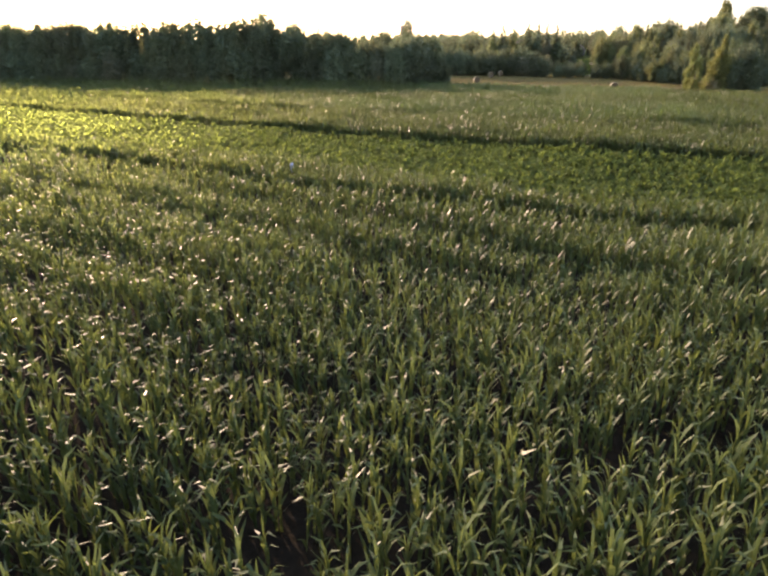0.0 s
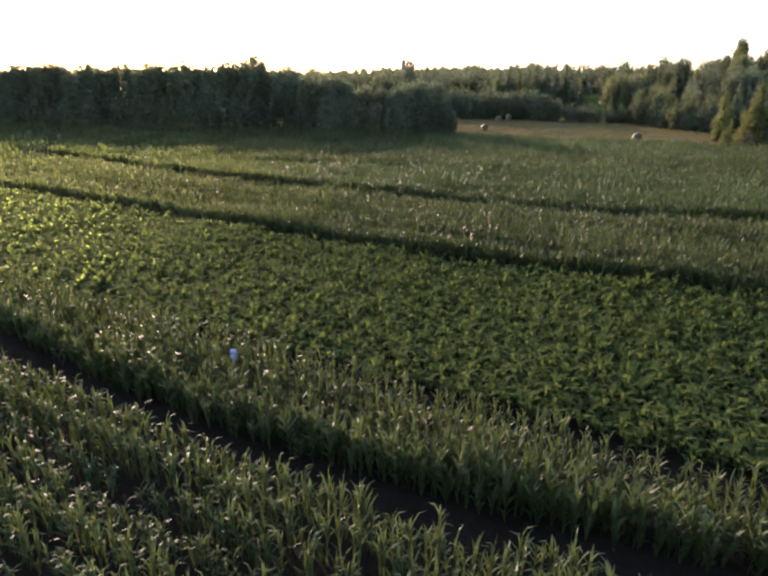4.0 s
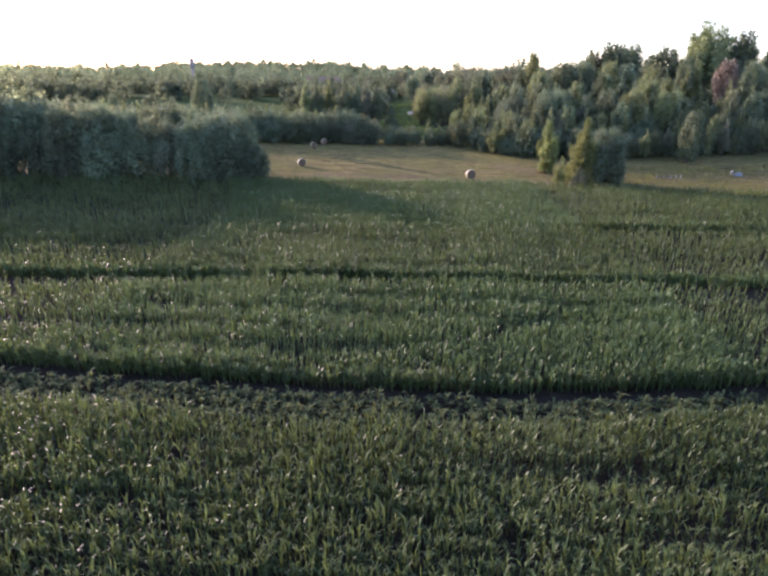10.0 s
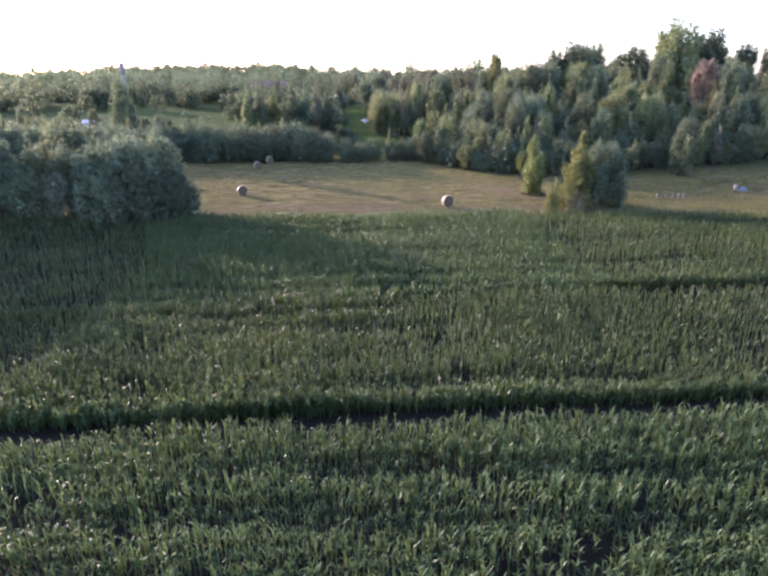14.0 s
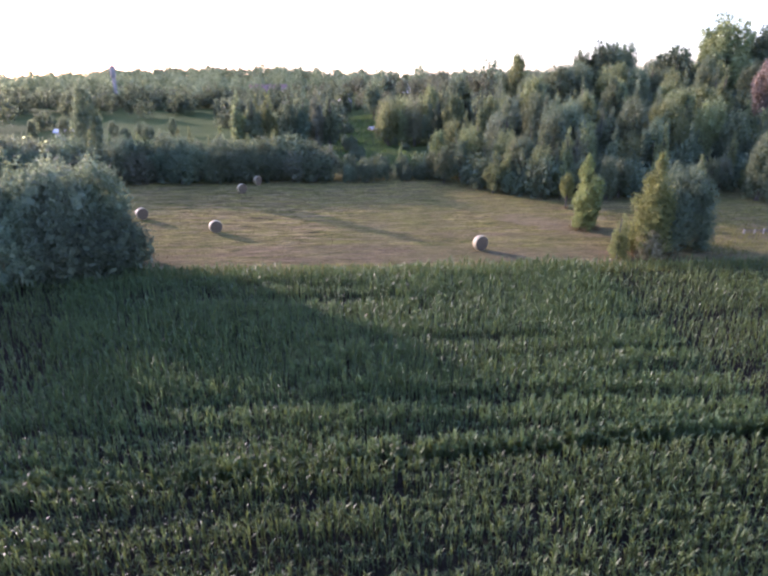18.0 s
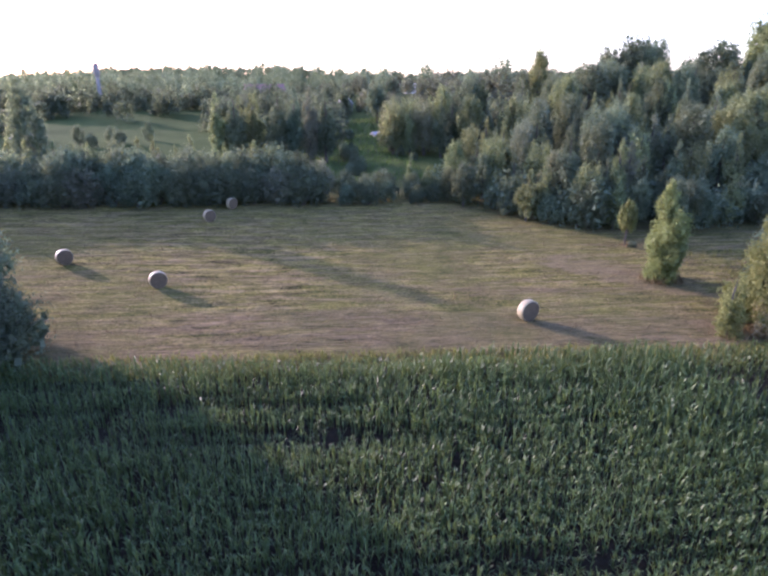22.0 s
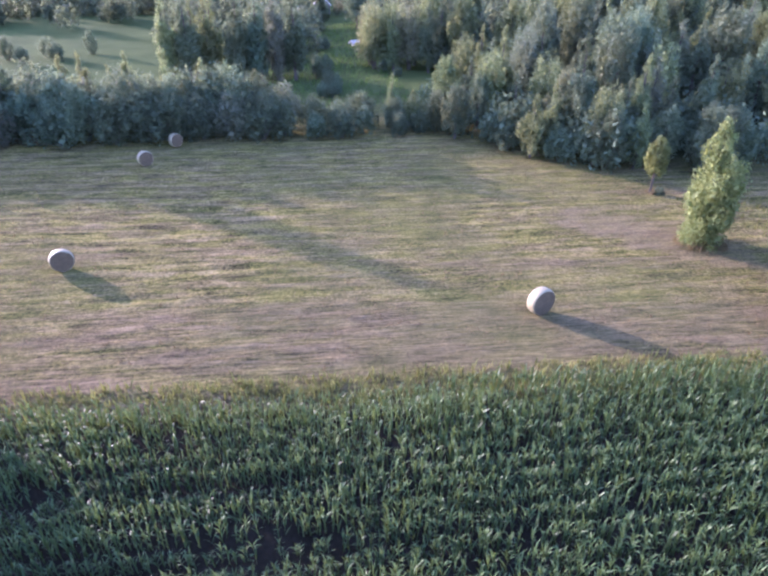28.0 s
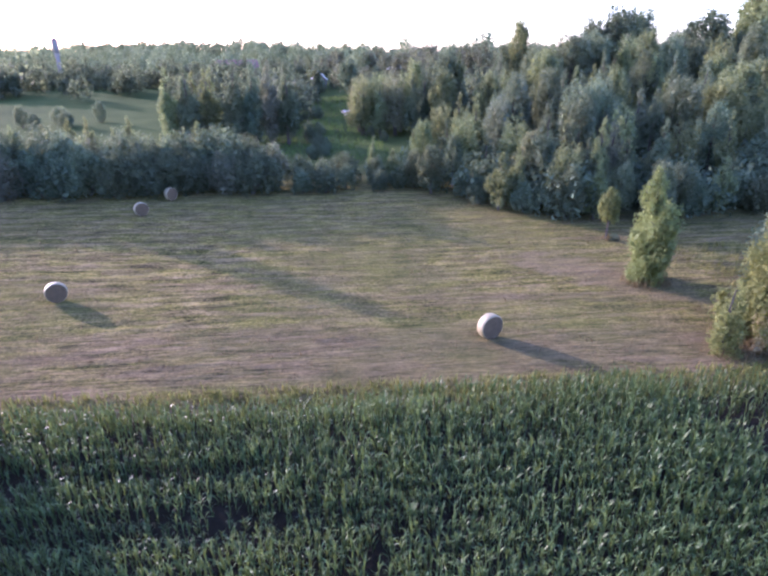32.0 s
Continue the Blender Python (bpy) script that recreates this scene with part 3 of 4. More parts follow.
def crown_mesh(clumps, count, leaf, r, up=0.9):
    """Fine three-cornered leaf sprays round a core of large ones that closes the crown."""
    clumps = np.asarray(clumps)
    weight = clumps[:, 3] * clumps[:, 4]
    pick = r.choice(len(clumps), count, p=weight / weight.sum())
    d = r.normal(0, 1, (count, 3))
    d /= np.linalg.norm(d, axis=1)[:, None]
    rad = r.uniform(0.3, 1.0, count) ** 0.5 * (1 + 0.09 * r.normal(0, 1, count))
    c = clumps[pick]
    pts = c[:, :3] + d * rad[:, None] * np.stack([c[:, 3], c[:, 3], c[:, 4]], 1)
    s = (leaf * r.uniform(0.6, 1.4, count))[:, None]
    face = d * 0.75 + r.normal(0, 0.7, (count, 3)) + np.array([0, 0, 0.15])
    face /= np.linalg.norm(face, axis=1)[:, None]
    b = np.cross(face, r.normal(0, 0.7, (count, 3)) + np.array([0, 0, up]))
    b /= np.linalg.norm(b, axis=1)[:, None] + 1e-9
    a = np.cross(b, face)
    v = np.stack([pts - a * s * 0.5 - b * s * 0.28, pts - a * s * 0.35 + b * s * 0.30, pts + a * s * 1.0], 1).reshape(-1, 3)
    n = max(24, count // 14)
    k = clumps[r.choice(len(clumps), n, p=weight / weight.sum())]
    e = r.normal(0, 1, (n, 3))
    e /= np.linalg.norm(e, axis=1)[:, None]
    q = k[:, :3] + e * (0.62 * r.uniform(0.1, 1, n) ** 0.5)[:, None] * np.stack([k[:, 3], k[:, 3], k[:, 4]], 1)
    cv, cq = leaf_quads(q, np.minimum(k[:, 3] * 0.9, leaf * 4.5), r)
    tri = np.concatenate([np.arange(3 * count).reshape(count, 3), cq[:, [0, 1, 2]] + 3 * count, cq[:, [0, 2, 3]] + 3 * count])
    return np.concatenate([v, cv]), tri


def crown_clumps(kind, h, w, r):
    """Clumps of foliage for a tree of height h and crown width w."""
    out = []
    if kind == "column":
        n = 26
        for k in range(n):
            f = (k + 0.5) / n
            z = h * (0.10 + 0.86 * f)
            reach = w * 0.5 * (0.35 + 0.75 * math.sin(math.pi * min(1, 0.22 + 0.70 * f)) ** 1.2) * (1.0 - 0.72 * max(0, f - 0.45) / 0.55)
            az = r.uniform(0, 2 * math.pi)
            rr = reach * r.uniform(0.2, 0.75)
            s = max(0.10 * w, reach * r.uniform(0.42, 0.62))
            out.append((math.cos(az) * rr, math.sin(az) * rr, z, s, s * r.uniform(1.2, 1.8)))
    elif kind == "spires":
        for ox, oy, lo, hi, wide in ((0.12, 0.0, 0.06, 0.97, 0.68), (-0.05, 0.08, 0.05, 0.72, 0.54), (-0.22, -0.04, 0.05, 0.62, 0.50), (0.02, -0.20, 0.04, 0.55, 0.52), (0.22, 0.12, 0.05, 0.52, 0.44)):
            for k in range(26):
                f = (k + 0.5) / 26
                reach = w * wide * 0.5 * min(1.0, 0.6 + 1.6 * f) * (1 - f) ** 0.42 * r.uniform(0.85, 1.2)
                az, rr = k * 2.399, reach * r.uniform(0.1, 0.75)
                q = max(0.05 * w, reach * r.uniform(0.34, 0.52))
                out.append((ox * w * (1 - 0.15 * f) + math.cos(az) * rr, oy * w + math.sin(az) * rr, h * (lo + (hi - lo) * f), q, q * r.uniform(1.3, 1.9)))
    elif kind == "flame":
        n = 130
        for k in range(n):
            f = (k + 0.5) / n
            reach = w * 0.5 * 1.12 * min(1.0, 0.66 + 1.7 * f) * (1 - f) ** 0.62 * r.uniform(0.78, 1.22)
            az, rr = k * 2.399, reach * r.uniform(0.15, 0.85)
            s = max(0.06 * w, reach * r.uniform(0.26, 0.40))
            out.append((math.cos(az) * rr + 0.05 * w * math.sin(5 * f), math.sin(az) * rr, h * (0.03 + 0.91 * f), s, s * r.uniform(1.4, 2.1)))
    elif kind == "plumes":
        for k in range(13):
            az, rr = k * 2.399 + r.uniform(-0.3, 0.3), w * 0.40 * math.sqrt((k + 0.5) / 13)
            top = h * r.uniform(0.86, 1.0) * (1.0 - 0.22 * (k / 13) ** 2)
            for j in range(8):
                f = j / 7
                s = w * 0.150 * (1.15 - 0.55 * f ** 1.5) * r.uniform(0.85, 1.15)
                out.append((math.cos(az) * rr * (1 - 0.15 * f) + r.normal(0, 0.04 * w), math.sin(az) * rr + r.normal(0, 0.04 * w), h * 0.25 + (top - h * 0.25) * f, s, s * 1.5))
    else:
        low = {"round": 0.26, "high": 0.42}.get(kind, 0.12)
        n = 34
        for k in range(n):
            f = k / (n - 1)
            z = h * (low + (0.94 - low) * f)
            env = math.sin(math.pi * (0.20 + 0.72 * f)) ** 0.8
            az = k * 2.399 + r.uniform(-0.4, 0.4)
            rr = w * 0.5 * env * r.uniform(0.35, 0.92)
            s = w * r.uniform(0.105, 0.19) * (0.75 + 0.4 * env)
            out.append((math.cos(az) * rr, math.sin(az) * rr, z, s * 0.85, s * r.uniform(1.3, 2.3)))
    return out


def build_tree(name, kind, h, w, leaves, leaf, material, seed, trunk=True):
    """An Empty at the foot; a trunk with limbs and a crown of leaves."""
    r = np.random.default_rng(seed)
    root = new(name)
    clumps = crown_clumps(kind, h, w, r)
    v, q = crown_mesh(clumps, leaves, leaf, r)
    v[:, 2] = np.maximum(v[:, 2], 0.02)
    mesh_object("crown", v, q, material, root)
    bm = bmesh.new()
    if kind in ("bush", "plumes"):
        for k in range(5):
            c = clumps[(k * 5) % len(clumps)]
            tube(bm, [(0.05 * w * math.cos(k * 1.26), 0.05 * w * math.sin(k * 1.26), -0.1), (c[0] * 0.4, c[1] * 0.4, c[2] * 0.5), (c[0], c[1], c[2])], [0.03 * h * 0.4, 0.02 * h * 0.4, 0.006 * h], 5)
    else:
        base = 0.016 * h + 0.02
        tube(bm, [(0, 0, -0.15), (0.01 * h, 0, h * 0.3), (-0.01 * h, 0.01 * h, h * 0.6), (0, 0, h * 0.92)], [base * 1.5, base, base * 0.6, base * 0.12], 7)
        for c in clumps[2::4]:
            f = max(0.12 * h, c[2] - 0.16 * h)
            tube(bm, [(0, 0, f), (c[0] * 0.5, c[1] * 0.5, (f + c[2]) / 2), (c[0], c[1], c[2])], [base * 0.4, base * 0.25, base * 0.08], 5)
    part("trunk", bm, BARK, root)
    return root


def plant_tree(proto, x, y, turn, size, label, group="", stretch=1.0, sink=0.05):
    m = pose(x, y, z_at(x, y) - sink, 0, 0, turn) @ Matrix.Diagonal((size, size, size * stretch, 1))
    ob = copy_thing(proto, m @ Matrix.Diagonal((1 / proto.scale.x, 1 / proto.scale.y, 1 / proto.scale.z, 1)))
    return tagged(ob, label, "tree", group)


def settle(proto, x, y, turn, size, label, group="", stretch=1.0, category="tree"):
    """Stands the first of its kind in the place itself."""
    proto.matrix_world = pose(x, y, z_at(x, y) - 0.05, 0, 0, turn) @ Matrix.Diagonal((size, size, size * stretch, 1))
    return tagged(proto, label, category, group)


# the two poplars and shrubs at the meadow's corner
poplar_a = build_tree("young_poplar", "flame", 6.4, 3.2, 17000, 0.10, LEAF_YELLOW, 11)
settle(poplar_a, 42.4, 72.1, -24, 1.0, "young yellow-green poplar standing alone on the mown meadow")
poplar_b = build_tree("young_poplar", "flame", 7.6, 3.7, 20000, 0.12, LEAF_YELLOW, 12)
settle(poplar_b, 42.2, 65.2, 160, 1.0, "yellow-green poplar beside a dark shrub at the maize border")
shrub_b = build_tree("border_shrub", "bush", 5.5, 5.6, 17000, 0.135, LEAF_GREEN, 13)
settle(shrub_b, 45.4, 65.6, 10, 1.0, "broad dark green shrub beside the poplar at the border", category="shrub")
shrub_c = build_tree("pale_shrub", "spires", 3.4, 2.2, 3800, 0.09, LEAF_YELLOW, 14)
settle(shrub_c, 39.3, 65.0, 0, 1.0, "small pale yellow shrub at the foot of the poplar", category="shrub")
shrub_d = build_tree("dry_shrub", "bush", 1.9, 2.3, 3600, 0.085, LEAF_PALE, 17)
settle(shrub_d, 41.35, 64.1, 40, 1.0, "low beige dry shrub between the pale shrub and the poplar", category="shrub")
sapling = build_tree("sapling", "high", 3.4, 1.35, 4200, 0.095, LEAF_YELLOW, 15)
settle(sapling, 45.6, 78.3, 0, 1.0, "thin sapling with a small light green crown")
right_tree = build_tree("broad_tree", "round", 11.5, 8.0, 16000, 0.19, LEAF_YELLOW, 16)
settle(right_tree, 54.6, 46.6, 0, 1.0, "tall broadleaf tree in evening light beside the maize")

# prototypes of the wood, each standing somewhere in it
KINDS = {
    "round": [build_tree("broadleaf_tree", "round", 10, 6.5, 6020, 0.221, LEAF_GREEN, 21), build_tree("broadleaf_tree", "round", 10, 5.2, 5600, 0.213, LEAF_GREEN, 22)],
    "silver": [build_tree("silver_willow", "round", 10, 6.0, 5880, 0.213, LEAF_SILVER, 23), build_tree("silver_willow", "bush", 8, 5.0, 5600, 0.189, LEAF_SILVER, 24)],
    "column": [build_tree("poplar_tree", "column", 10, 3.3, 5040, 0.189, LEAF_GREEN, 25), build_tree("poplar_tree", "column", 10, 3.0, 4760, 0.189, LEAF_SILVER, 26), build_tree("poplar_tree", "column", 10, 2.9, 4760, 0.180, LEAF_LIME, 34)],
    "light": [build_tree("light_green_tree", "plumes", 10, 6.0, 5880, 0.197, LEAF_LIME, 35), build_tree("light_green_tree", "round", 10, 5.4, 5600, 0.205, LEAF_LIME, 36)],
    "young": [build_tree("young_tree", "column", 6, 2.4, 3360, 0.148, LEAF_LIME, 27), build_tree("young_tree", "bush", 5, 3.0, 3500, 0.148, LEAF_GREEN, 28)],
    "plume": [build_tree("tall_poplar_clump", "plumes", 13, 7.5, 16800, 0.205, LEAF_GREEN, 29)],
    "rust": [build_tree("browned_tree", "round", 8, 4.5, 6440, 0.180, LEAF_RUST, 30)],
    "hedge": [build_tree("hedge_bush", "bush", 4.0, 4.4, 3500, 0.156, LEAF_GREEN, 31), build_tree("hedge_bush", "bush", 4.0, 3.8, 3360, 0.156, LEAF_GREEN, 32), build_tree("hedge_bush", "bush", 4.2, 4.0, 3360, 0.156, LEAF_SILVER, 33)],
}
USED = set()


def stand(kind, x, y, height, label, group, stretch=1.0, pick=None):
    protos = KINDS[kind]
    k = int(rng.integers(0, len(protos))) if pick is None else pick
    base = {"round": 10, "silver": (10, 8)[k % 2], "column": 10, "light": 10, "young": (6, 5)[k % 2], "plume": 13, "rust": 8, "hedge": (4, 4, 4.2)[k % 3]}[kind]
    size = height / base / stretch
    if (kind, k) not in USED:
        USED.add((kind, k))
        ob = settle(protos[k], x, y, rng.uniform(0, 360), size, label, group, stretch)
    else:
        ob = plant_tree(protos[k], x, y, rng.uniform(0, 360), size, label, group, stretch)
    if kind == "hedge":
        ob["category"] = "bush"
    return ob


# edge of the wood: a line from the meadow's far corner round to the right
EDGE = [(37, 98), (40.8, 91.5), (42.6, 86), (45.5, 82), (52.5, 79.5), (60, 77.5), (75, 73.5), (95, 67), (125, 58)]


def along_edge(s):
    seg = [math.dist(a, b) for a, b in zip(EDGE, EDGE[1:])]
    for (a, b), ln in zip(zip(EDGE, EDGE[1:]), seg):
        if s <= ln:
            f = s / ln
            t = Vector((b[0] - a[0], b[1] - a[1])).normalized()
            return a[0] + (b[0] - a[0]) * f, a[1] + (b[1] - a[1]) * f, -t.y, t.x
        s -= ln
    return None


# front row: young trees and shrubs
s = 0.0
while along_edge(s):
    x, y, ox, oy = along_edge(s)
    k = ("young", "young", "hedge", "column", "silver")[int(rng.integers(0, 5))]
    hgt = {"young": rng.uniform(3.0, 4.6), "hedge": rng.uniform(1.8, 2.8), "column": rng.uniform(4, 5.6), "silver": rng.uniform(3.2, 4.4)}[k]
    d = rng.uniform(0.4, 2.2)
    lime = {"young": 0, "column": 2}.get(k) if rng.uniform() < 0.75 else None
    stand(k, x + ox * d, y + oy * d, hgt, {"young": "young light green tree at the edge of the wood", "hedge": "dark bush at the foot of the wood", "column": "slim young poplar at the edge of the wood", "silver": "low grey-green willow at the edge of the wood"}[k], "trees along the edge of the wood", 1.0, lime)
    s += rng.uniform(1.5, 2.4)

# rows behind, rising with the slope
for depth, step, lo, hi in ((3.4, 2.3, 3.8, 5.6), (6.4, 2.5, 5.0, 7.0), (10, 2.8, 5.8, 8.0), (14.5, 3.2, 6.4, 8.6), (20, 3.7, 7.0, 9.2), (27, 4.3, 6.6, 8.6), (35, 5.0, 6.4, 8.4), (45, 6.2, 6.4, 8.6), (57, 7.5, 6.4, 8.8)):
    s = rng.uniform(0, 3)
    while along_edge(s):
        x, y, ox, oy = along_edge(s)
        x, y = x + ox * (depth + rng.uniform(-1.6, 1.6)) + rng.uniform(-1, 1), y + oy * (depth + rng.uniform(-1.6, 1.6))
        s += step * rng.uniform(0.85, 1.55)
        if x < 40 + depth * 0.42 or math.dist((x, y), (86.5, 88.2)) < 3.2:
            continue
        k = ("light", "silver", "column", "round", "column", "column", "young", "column", "light")[int(rng.integers(0, 9))]
        if depth > 30 and k == "young":
            k = "round"
        hgt = rng.uniform(lo, hi) * (0.75 if k == "young" else 1.0)
        stand(k, x, y, hgt, {"round": "dark green broadleaf tree in the dense wood", "silver": "grey-green willow in the dense wood", "column": "slender poplar in the dense wood", "light": "light green tree in the dense wood", "young": "light green young tree in the dense wood"}[k], "trees of the wood", rng.uniform(0.9, 1.1) if k == "column" else rng.uniform(1.0, 1.3))

# undergrowth closes the wood's floor
SCRUB = [crown_mesh(crown_clumps("bush", 3.0, 3.6, np.random.default_rng(70 + k)), 300, 0.29, np.random.default_rng(75 + k)) for k in range(4)]
spots = []
s = 0.0
while along_edge(s):
    x, y, ox, oy = along_edge(s)
    for _ in range(5):
        d = 1.5 + 62 * rng.uniform() ** 1.6
        if x + ox * d > 40 + d * 0.42:
            spots.append((x + ox * d, y + oy * d, rng.uniform(0.6, 1.1)))
    s += 0.8
scatter("undergrowth", spots, SCRUB, LEAF_GREEN, "dark green undergrowth between the trees of the wood", "undergrowth")

stand("hedge", 45.9, 77.9, 0.5, "small dark bush at the foot of the sapling", "bushes on the meadow", 0.8, 0)

# landmarks over the wood
settle(build_tree("tall_poplar_clump", "plumes", 15.0, 10.0, 18000, 0.27, LEAF_LIME, 37), 106, 112, 40, 1.0, "tall pale poplar clump above the wood on the hill", "tall trees on the hill")
stand("plume", 113, 110, 13.6, "tall dark poplar clump above the wood on the hill", "tall trees on the hill")
for dx, dy, hh in ((0, 0, 13.0), (4.5, 2, 12.2), (9, 3, 12.6), (-3, 3, 11.0)):
    stand("plume", 102 + dx, 137 + dy, hh - 1.2, "dark tall poplars along the skyline of the wood", "tall trees on the hill")
for x, y, hh in ((118, 106, 10.5), (124, 100, 10.3), (131, 97, 11), (120, 114, 11), (137, 90, 10.5), (128, 107, 10.5)):
    stand("round", x, y, hh, "tall broadleaf tree crowning the wooded hill", "tall trees on the hill", 1.15)
stand("round", 99.5, 116, 9.8, "round-crowned dark tree above the wood", "tall trees on the hill", 0.72, 0)
stand("silver", 75.5, 118.0, 8.8, "broad pale willow with a rounded crown above the wood", "tall trees on the hill", 0.72, 0)
stand("silver", 82.0, 121.0, 8.0, "broad pale willow with a rounded crown above the wood", "tall trees on the hill", 0.8, 0)
for x, y, hh in ((68.5, 88.5, 7.6), (73.0, 90.5, 8.0), (77.5, 91.5, 7.4)):
    stand("light", x, y, hh, "broad light green crown in the middle of the wood", "trees of the wood", 0.8, 1)
stand("rust", 90, 91.5, 8.8, "tree with rust-brown dry foliage in the wood", "trees of the wood", 1.05)
stand("light", 76, 131, 10.8, "tall pale green tree rising over the wood", "tall trees on the hill", 1.2, 1)
stand("silver", 65.7, 73.6, 6.8, "rounded silver willow in front of the wood", "trees along the edge of the wood", 1.1, 1)

# hedge along the far side of the meadow
x = -30.0
while x < 40:
    y = 103.8 - 0.235 * (x - 4) + rng.uniform(-0.8, 0.8) - (0 if x > -4 else 0.1 * (x + 4))
    tall = 1.0 - 0.45 * float(smooth((x - 25) / 7))
    stand("hedge", x, y, tall * rng.uniform(3.0, 3.8), "dense green hedge bush along the far side of the meadow", "bushes of the far hedge", 0.95)
    stand("hedge", x + 0.6, y + 2.2, tall * rng.uniform(3.8, 4.7), "dense green hedge bush along the far side of the meadow", "bushes of the far hedge", 0.95)
    if rng.uniform() < 0.4:
        stand("young", x + 1.0, y + 3.2, tall * rng.uniform(4.2, 5.6), "young tree standing up from the far hedge", "young trees in the far hedge")
    x += rng.uniform(1.7, 2.4)
stand("round", 3.3, 113.0, 9.8, "tall tree behind the far hedge casting a long shadow", "young trees in the far hedge", 1.4, 1)

# tree group behind the hedge: two close masses of tall poplars
for k, x in enumerate((22.3, 24.5, 26.9, 29.6, 31.6, 33.7, 35.7, 23.4, 25.8, 28.0, 30.7, 32.6, 34.8, 36.4)):
    back = k > 6
    stand("column", x + rng.uniform(-0.3, 0.3), (127.5 if back else 123.8) - 0.25 * (x - 22) + rng.uniform(-0.8, 0.8), rng.uniform(7.6, 8.8) if back else rng.uniform(8.4, 9.9),
          "tall slender tree in the clump behind the hedge", "trees of the clump behind the hedge", rng.uniform(0.95, 1.1), (1, 0, 0)[k % 3] if x > 29 else (2, 1, 2)[k % 3])
# trees left of the clearing's far end and along its right side
for k in range(16):
    f = k / 15
    stand("column" if k % 2 else "light", 50 + 16 * f + rng.uniform(-1, 1), 121 - 16 * f + rng.uniform(-2, 6), rng.uniform(7, 9.5), "slim light green tree beside the clearing", "trees beside the clearing", 1.15)

for k, (x, y) in enumerate(((46.9, 124.6), (48.6, 122.6), (47.6, 127.6), (49.6, 125.4), (50.6, 122.2), (49.0, 129.8), (51.4, 127.2), (52.4, 124.2), (53.6, 121.0))):
    stand(("light", "column")[k % 2], x, y, rng.uniform(7.2, 8.6), "slim light green tree beside the clearing", "trees beside the clearing", 1.15, (0, 2)[k % 2])
stand("round", 58.5, 160, 7.6, "round tree at the far end of the clearing", "trees beside the clearing", 1.1, 0)

# thicket at the corner of maize and meadow, its shade lies across the field
for k in range(40):
    f = k / 39
    x = 6.0 - 76 * f + rng.uniform(-0.5, 0.5)
    y = 73.8 + 19 * f + rng.uniform(-0.8, 1.2)
    stand(("round", "silver")[k > 4 and k % 3 == 0], x, y, 6.2 + 2.6 * float(smooth((f - 0.12) / 0.25)) + rng.uniform(-0.9, 0.8), "leafy tree of the thicket at the corner of the maize", "trees of the corner thicket", 1.0, (0, 1)[k > 4 and k % 3 == 0])
    stand("hedge", x + rng.uniform(-1, 1), y - 1.5, rng.uniform(3.4, 5.0), "low bush at the foot of the corner thicket", "bushes of the corner thicket")
    if k < 14:
        stand("round" if k % 3 else "column", x + rng.uniform(-1, 1), y + rng.uniform(3, 5), 6.4 + 3.5 * float(smooth((f - 0.12) / 0.25)) + rng.uniform(-0.9, 0.9), "tree in the back of the corner thicket", "trees of the corner thicket")

for x, y, hh in ((6.3, 72.6, 3.4), (4.6, 72.3, 3.8), (3.0, 73.0, 4.0), (7.0, 73.8, 3.2)):
    stand("hedge", x, y, hh, "low bush at the foot of the corner thicket", "bushes of the corner thicket", 0.95, 0)

# young growth just behind the hedge, a few bushes on the pasture beyond
for k in range(46):
    x = -42 + 64 * (k + rng.uniform(0, 1)) / 46
    stand("young" if k % 2 else "column", x, 110.5 - 0.2 * x + rng.uniform(-1.5, 3.5), rng.uniform(3.6, 5.6), "young yellow-green tree behind the far hedge", "young trees behind the far hedge", 1.0, (2, 0)[k % 2])
for k in range(16):
    x, y = rng.uniform(-42, 20), rng.uniform(122, 150)
    stand(("hedge", "silver")[k % 2], x, y, (2.2, 3.6)[k % 2] * rng.uniform(0.8, 1.25), ("round green bush", "grey-green bush")[k % 2] + " on the pasture beyond the far hedge", "bushes on the far pasture")

# low bushes and rough grass in the clearing
for k in range(18):
    y = rng.uniform(110, 150)
    x = 38.5 + (y - 105) * 0.30 + rng.choice((-1, 1)) * rng.uniform(2.5, 5.5)
    stand("hedge", x, y, rng.uniform(0.9, 2.0), "low bush on the rough grass of the clearing", "bushes in the clearing")

for x, y, hh in ((-11.2, 325, 10.5), (-60, 350, 10)):
    stand("column", x, y, hh, "lone slender tree standing above the far ridge", "lone trees on the far ridge", 1.1)

# ---- woods over the far hills: joined, past counting ----
FAR = []
for k, (kind, h, w) in enumerate((("round", 9, 7), ("column", 10, 4), ("plumes", 10, 7), ("round", 8, 8), ("bush", 6, 7))):
    rr = np.random.default_rng(60 + k)
    FAR.append(crown_mesh(crown_clumps(kind, h, w, rr), 340, 0.85, rr))
ROUNDED = [FAR[0], FAR[3], FAR[4]]
MID = [crown_mesh(crown_clumps(kind, h, w, np.random.default_rng(80 + k)), 360, 0.74, np.random.default_rng(90 + k)) for k, (kind, h, w) in enumerate((("round", 9, 6), ("column", 10, 3.6), ("plumes", 10, 6), ("round", 8, 7), ("bush", 5, 6)))]


